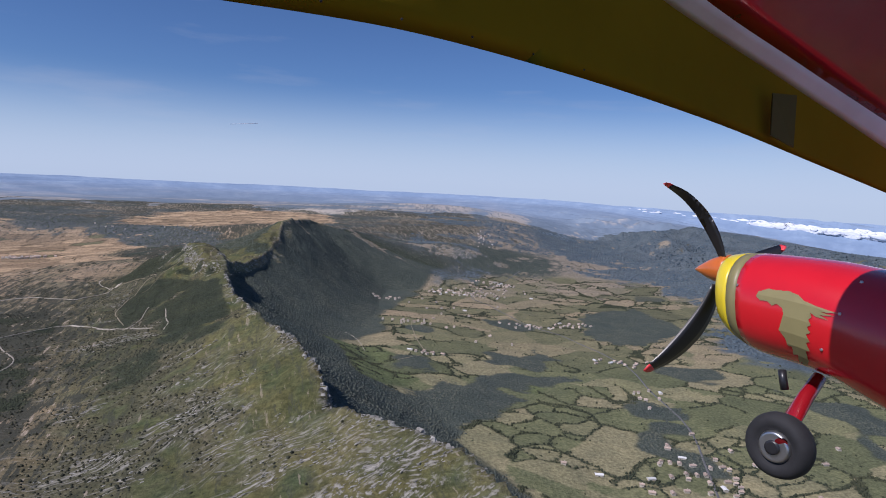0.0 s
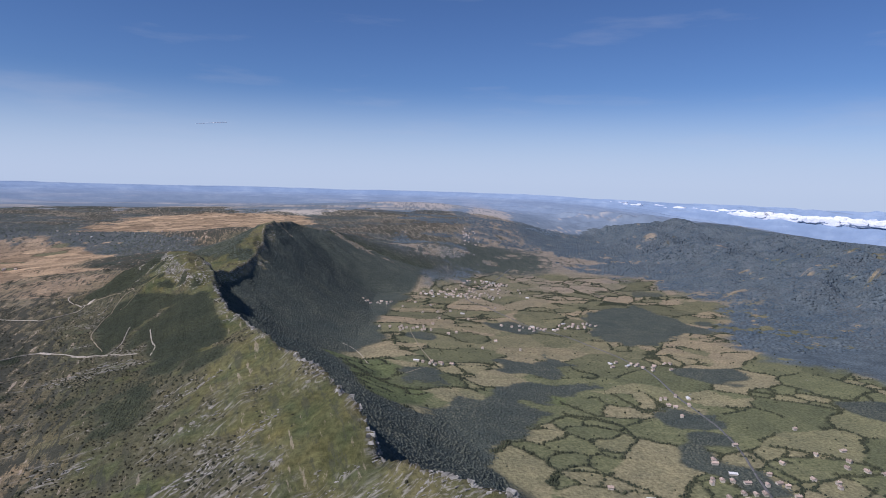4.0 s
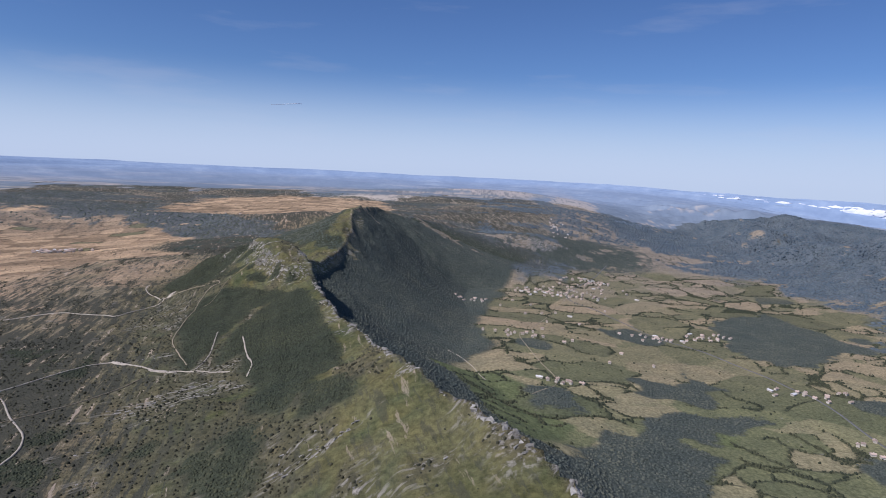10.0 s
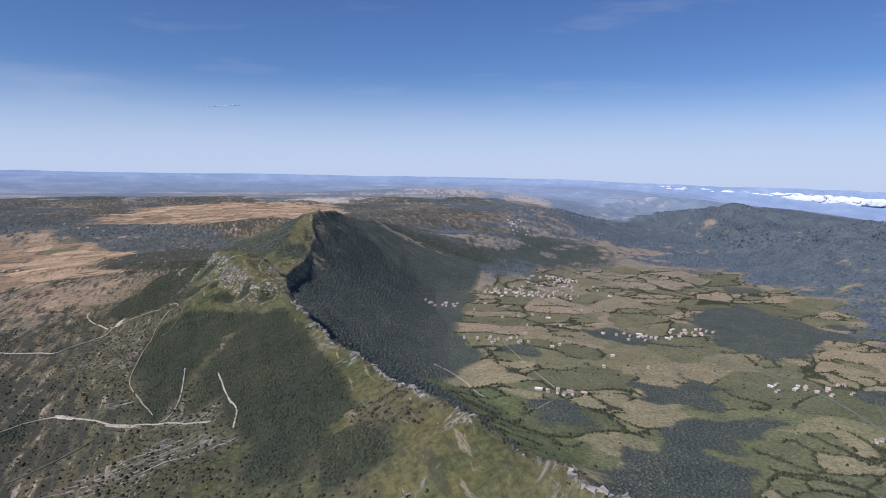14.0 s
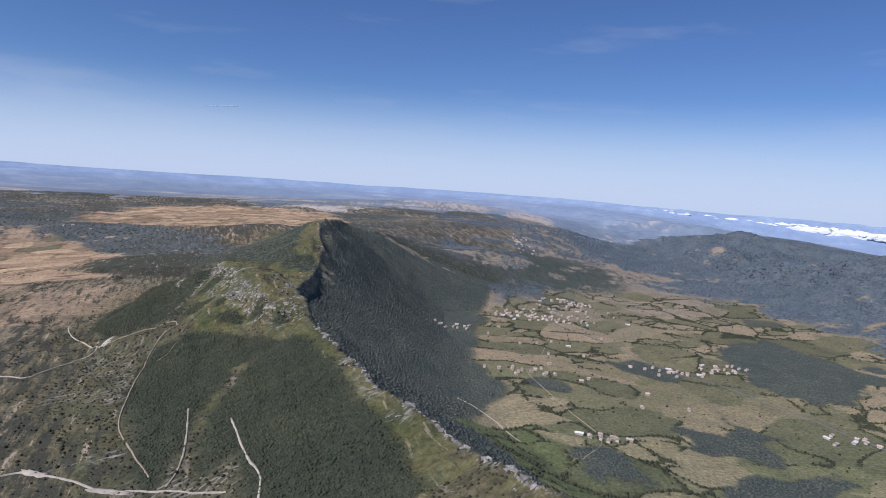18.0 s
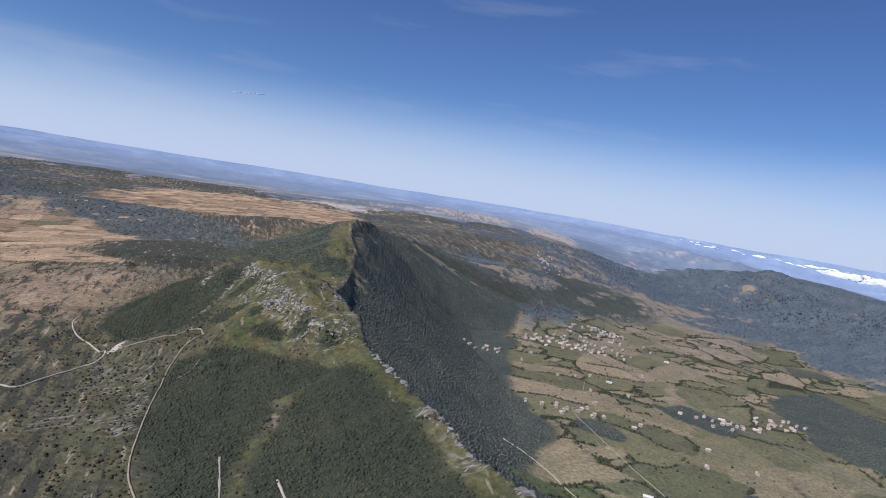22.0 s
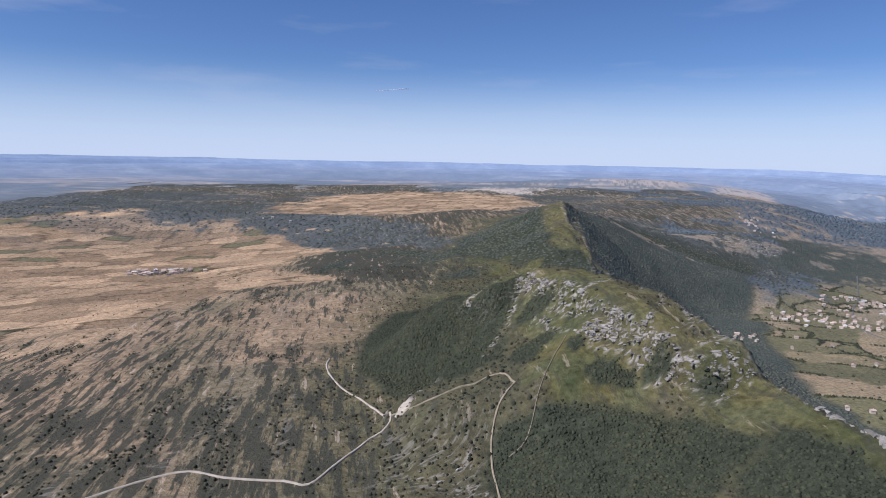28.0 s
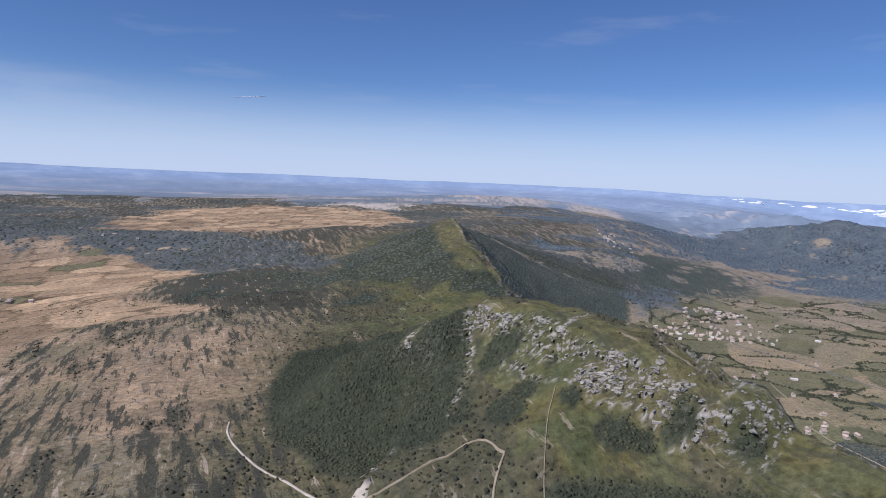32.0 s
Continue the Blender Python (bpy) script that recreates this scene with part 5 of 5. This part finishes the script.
def slab(edge_a, edge_b, thick, across=8):
    bm = bmesh.new()
    ra, rb = mids(edge_a, 8), mids(edge_b, 8)
    grid = []
    for a, b in zip(ra, rb):
        pa, pb = spot(*a), spot(*b)
        grid.append([pa.lerp(pb, k / across) for k in range(across + 1)])
    low = [[bm.verts.new(p) for p in row] for row in grid]
    up = [[bm.verts.new(p * 1.0 + Vector((0.02, thick * (0.35 + 0.65 * math.sin(math.pi * (0.15 + 0.7 * k / across))), -0.02))) for k, p in enumerate(row)] for row in grid]
    n, m = len(grid), across
    for i in range(n - 1):
        for k in range(m):
            bm.faces.new((low[i][k], low[i + 1][k], low[i + 1][k + 1], low[i][k + 1]))
            bm.faces.new((up[i][k], up[i][k + 1], up[i + 1][k + 1], up[i + 1][k]))
        bm.faces.new((low[i][0], up[i][0], up[i + 1][0], low[i + 1][0]))
        bm.faces.new((low[i][m], low[i + 1][m], up[i + 1][m], up[i][m]))
    for i in (0, n - 1):
        for k in range(m):
            bm.faces.new((low[i][k], low[i][k + 1], up[i][k + 1], up[i][k]))
    bmesh.ops.recalc_face_normals(bm, faces=bm.faces)
    for f in bm.faces:
        f.smooth = True
    return bm


wing = part("wing", slab(LOW, HIGH, 0.10), FABRIC, aircraft, "yellow fabric wing underside, its shade coloured in as dark olive")
part("wing_trim", slab(HIGH, ROOFEDGE, 0.05, 3), WHITE, wing, "pale grey trim strip")
part("cabin_roof", slab(ROOFEDGE, INNER, 0.08), SHADED_RED, aircraft, "glossy red cabin roof with shade in its colour")
bm = bmesh.new()
q = [spot(1366, 166, 2.86), spot(1408, 170, 2.88), spot(1402, 262, 2.92), spot(1362, 240, 2.88)]
lo = [bm.verts.new(p) for p in q]
hi = [bm.verts.new(p + Vector((0, 0, 0.012))) for p in q]
bm.faces.new(lo), bm.faces.new(hi)
for i in range(4):
    bm.faces.new((lo[i], lo[(i + 1) % 4], hi[(i + 1) % 4], hi[i]))
bmesh.ops.recalc_face_normals(bm, faces=bm.faces)
part("fabric_patch", bm, PATCH, wing, "dark square fabric patch")
for u, v, d in ((568, 2, 1.36), (711, 34, 1.5), (836, 66, 1.68), (944, 96, 1.86), (1034, 124, 2.05)):
    bm = bmesh.new()
    bmesh.ops.create_icosphere(bm, subdivisions=1, radius=0.004, matrix=Matrix.Translation(spot(u, v, d - 0.02)))
    part("rivet", bm, BLACK, wing)

# gold bird-like shape on the cowling, laid on its surface
EMBLEM = [(1338, 524), (1342, 516), (1361, 511), (1374, 514), (1395, 515), (1412, 522), (1424, 533), (1444, 542), (1483, 555), (1452, 553), (1478, 561), (1450, 558), (1466, 567), (1444, 561),
          (1434, 554), (1436, 562), (1430, 566), (1435, 576), (1428, 579), (1434, 590), (1426, 592), (1433, 606), (1426, 607), (1433, 622), (1426, 622), (1431, 640), (1424, 658), (1420, 640),
          (1415, 644), (1412, 628), (1404, 628), (1402, 614), (1394, 612), (1390, 600), (1378, 584), (1382, 570), (1386, 556), (1384, 545), (1374, 538), (1366, 541), (1358, 533), (1346, 532)]


def inside(x, y, poly):
    odd = False
    for (ax, ay), (bx, by) in zip(poly, poly[1:] + poly[:1]):
        if (ay > y) != (by > y) and x < (bx - ax) * (y - ay) / (by - ay) + ax:
            odd = not odd
    return odd


tree = BVHTree.FromPolygons([v.co for v in cowl.data.vertices], [list(p.vertices) for p in cowl.data.polygons])
bm = bmesh.new()
seen, step = {}, 1


def on_cowl(u, v):
    if (u, v) not in seen:
        way = spot(u, v, 1).normalized()
        place, normal, _, _ = tree.ray_cast(Vector((0, 0, 0)), way)
        seen[u, v] = bm.verts.new(place - way * 0.006) if place else None
    return seen[u, v]


for u in range(1336, 1486, step):
    for v in range(508, 660, step):
        if inside(u + step / 2, v + step / 2, EMBLEM):
            q = [on_cowl(a, b) for a, b in ((u, v), (u + step, v), (u + step, v + step), (u, v + step))]
            if all(q):
                bm.faces.new(q)
part("emblem", bm, OLIVE, cowl, "plain gold bird-like shape")
for u, v in ((1486, 556), (1454, 619), (1305, 505), (1525, 500)):
    bm = bmesh.new()
    way = spot(u, v, 1).normalized()
    place, _, _, _ = tree.ray_cast(Vector((0, 0, 0)), way)
    if place:
        bmesh.ops.create_icosphere(bm, subdivisions=1, radius=0.012, matrix=Matrix.Translation(place))
        part("fastener", bm, SILVER, cowl)
    else:
        bm.free()
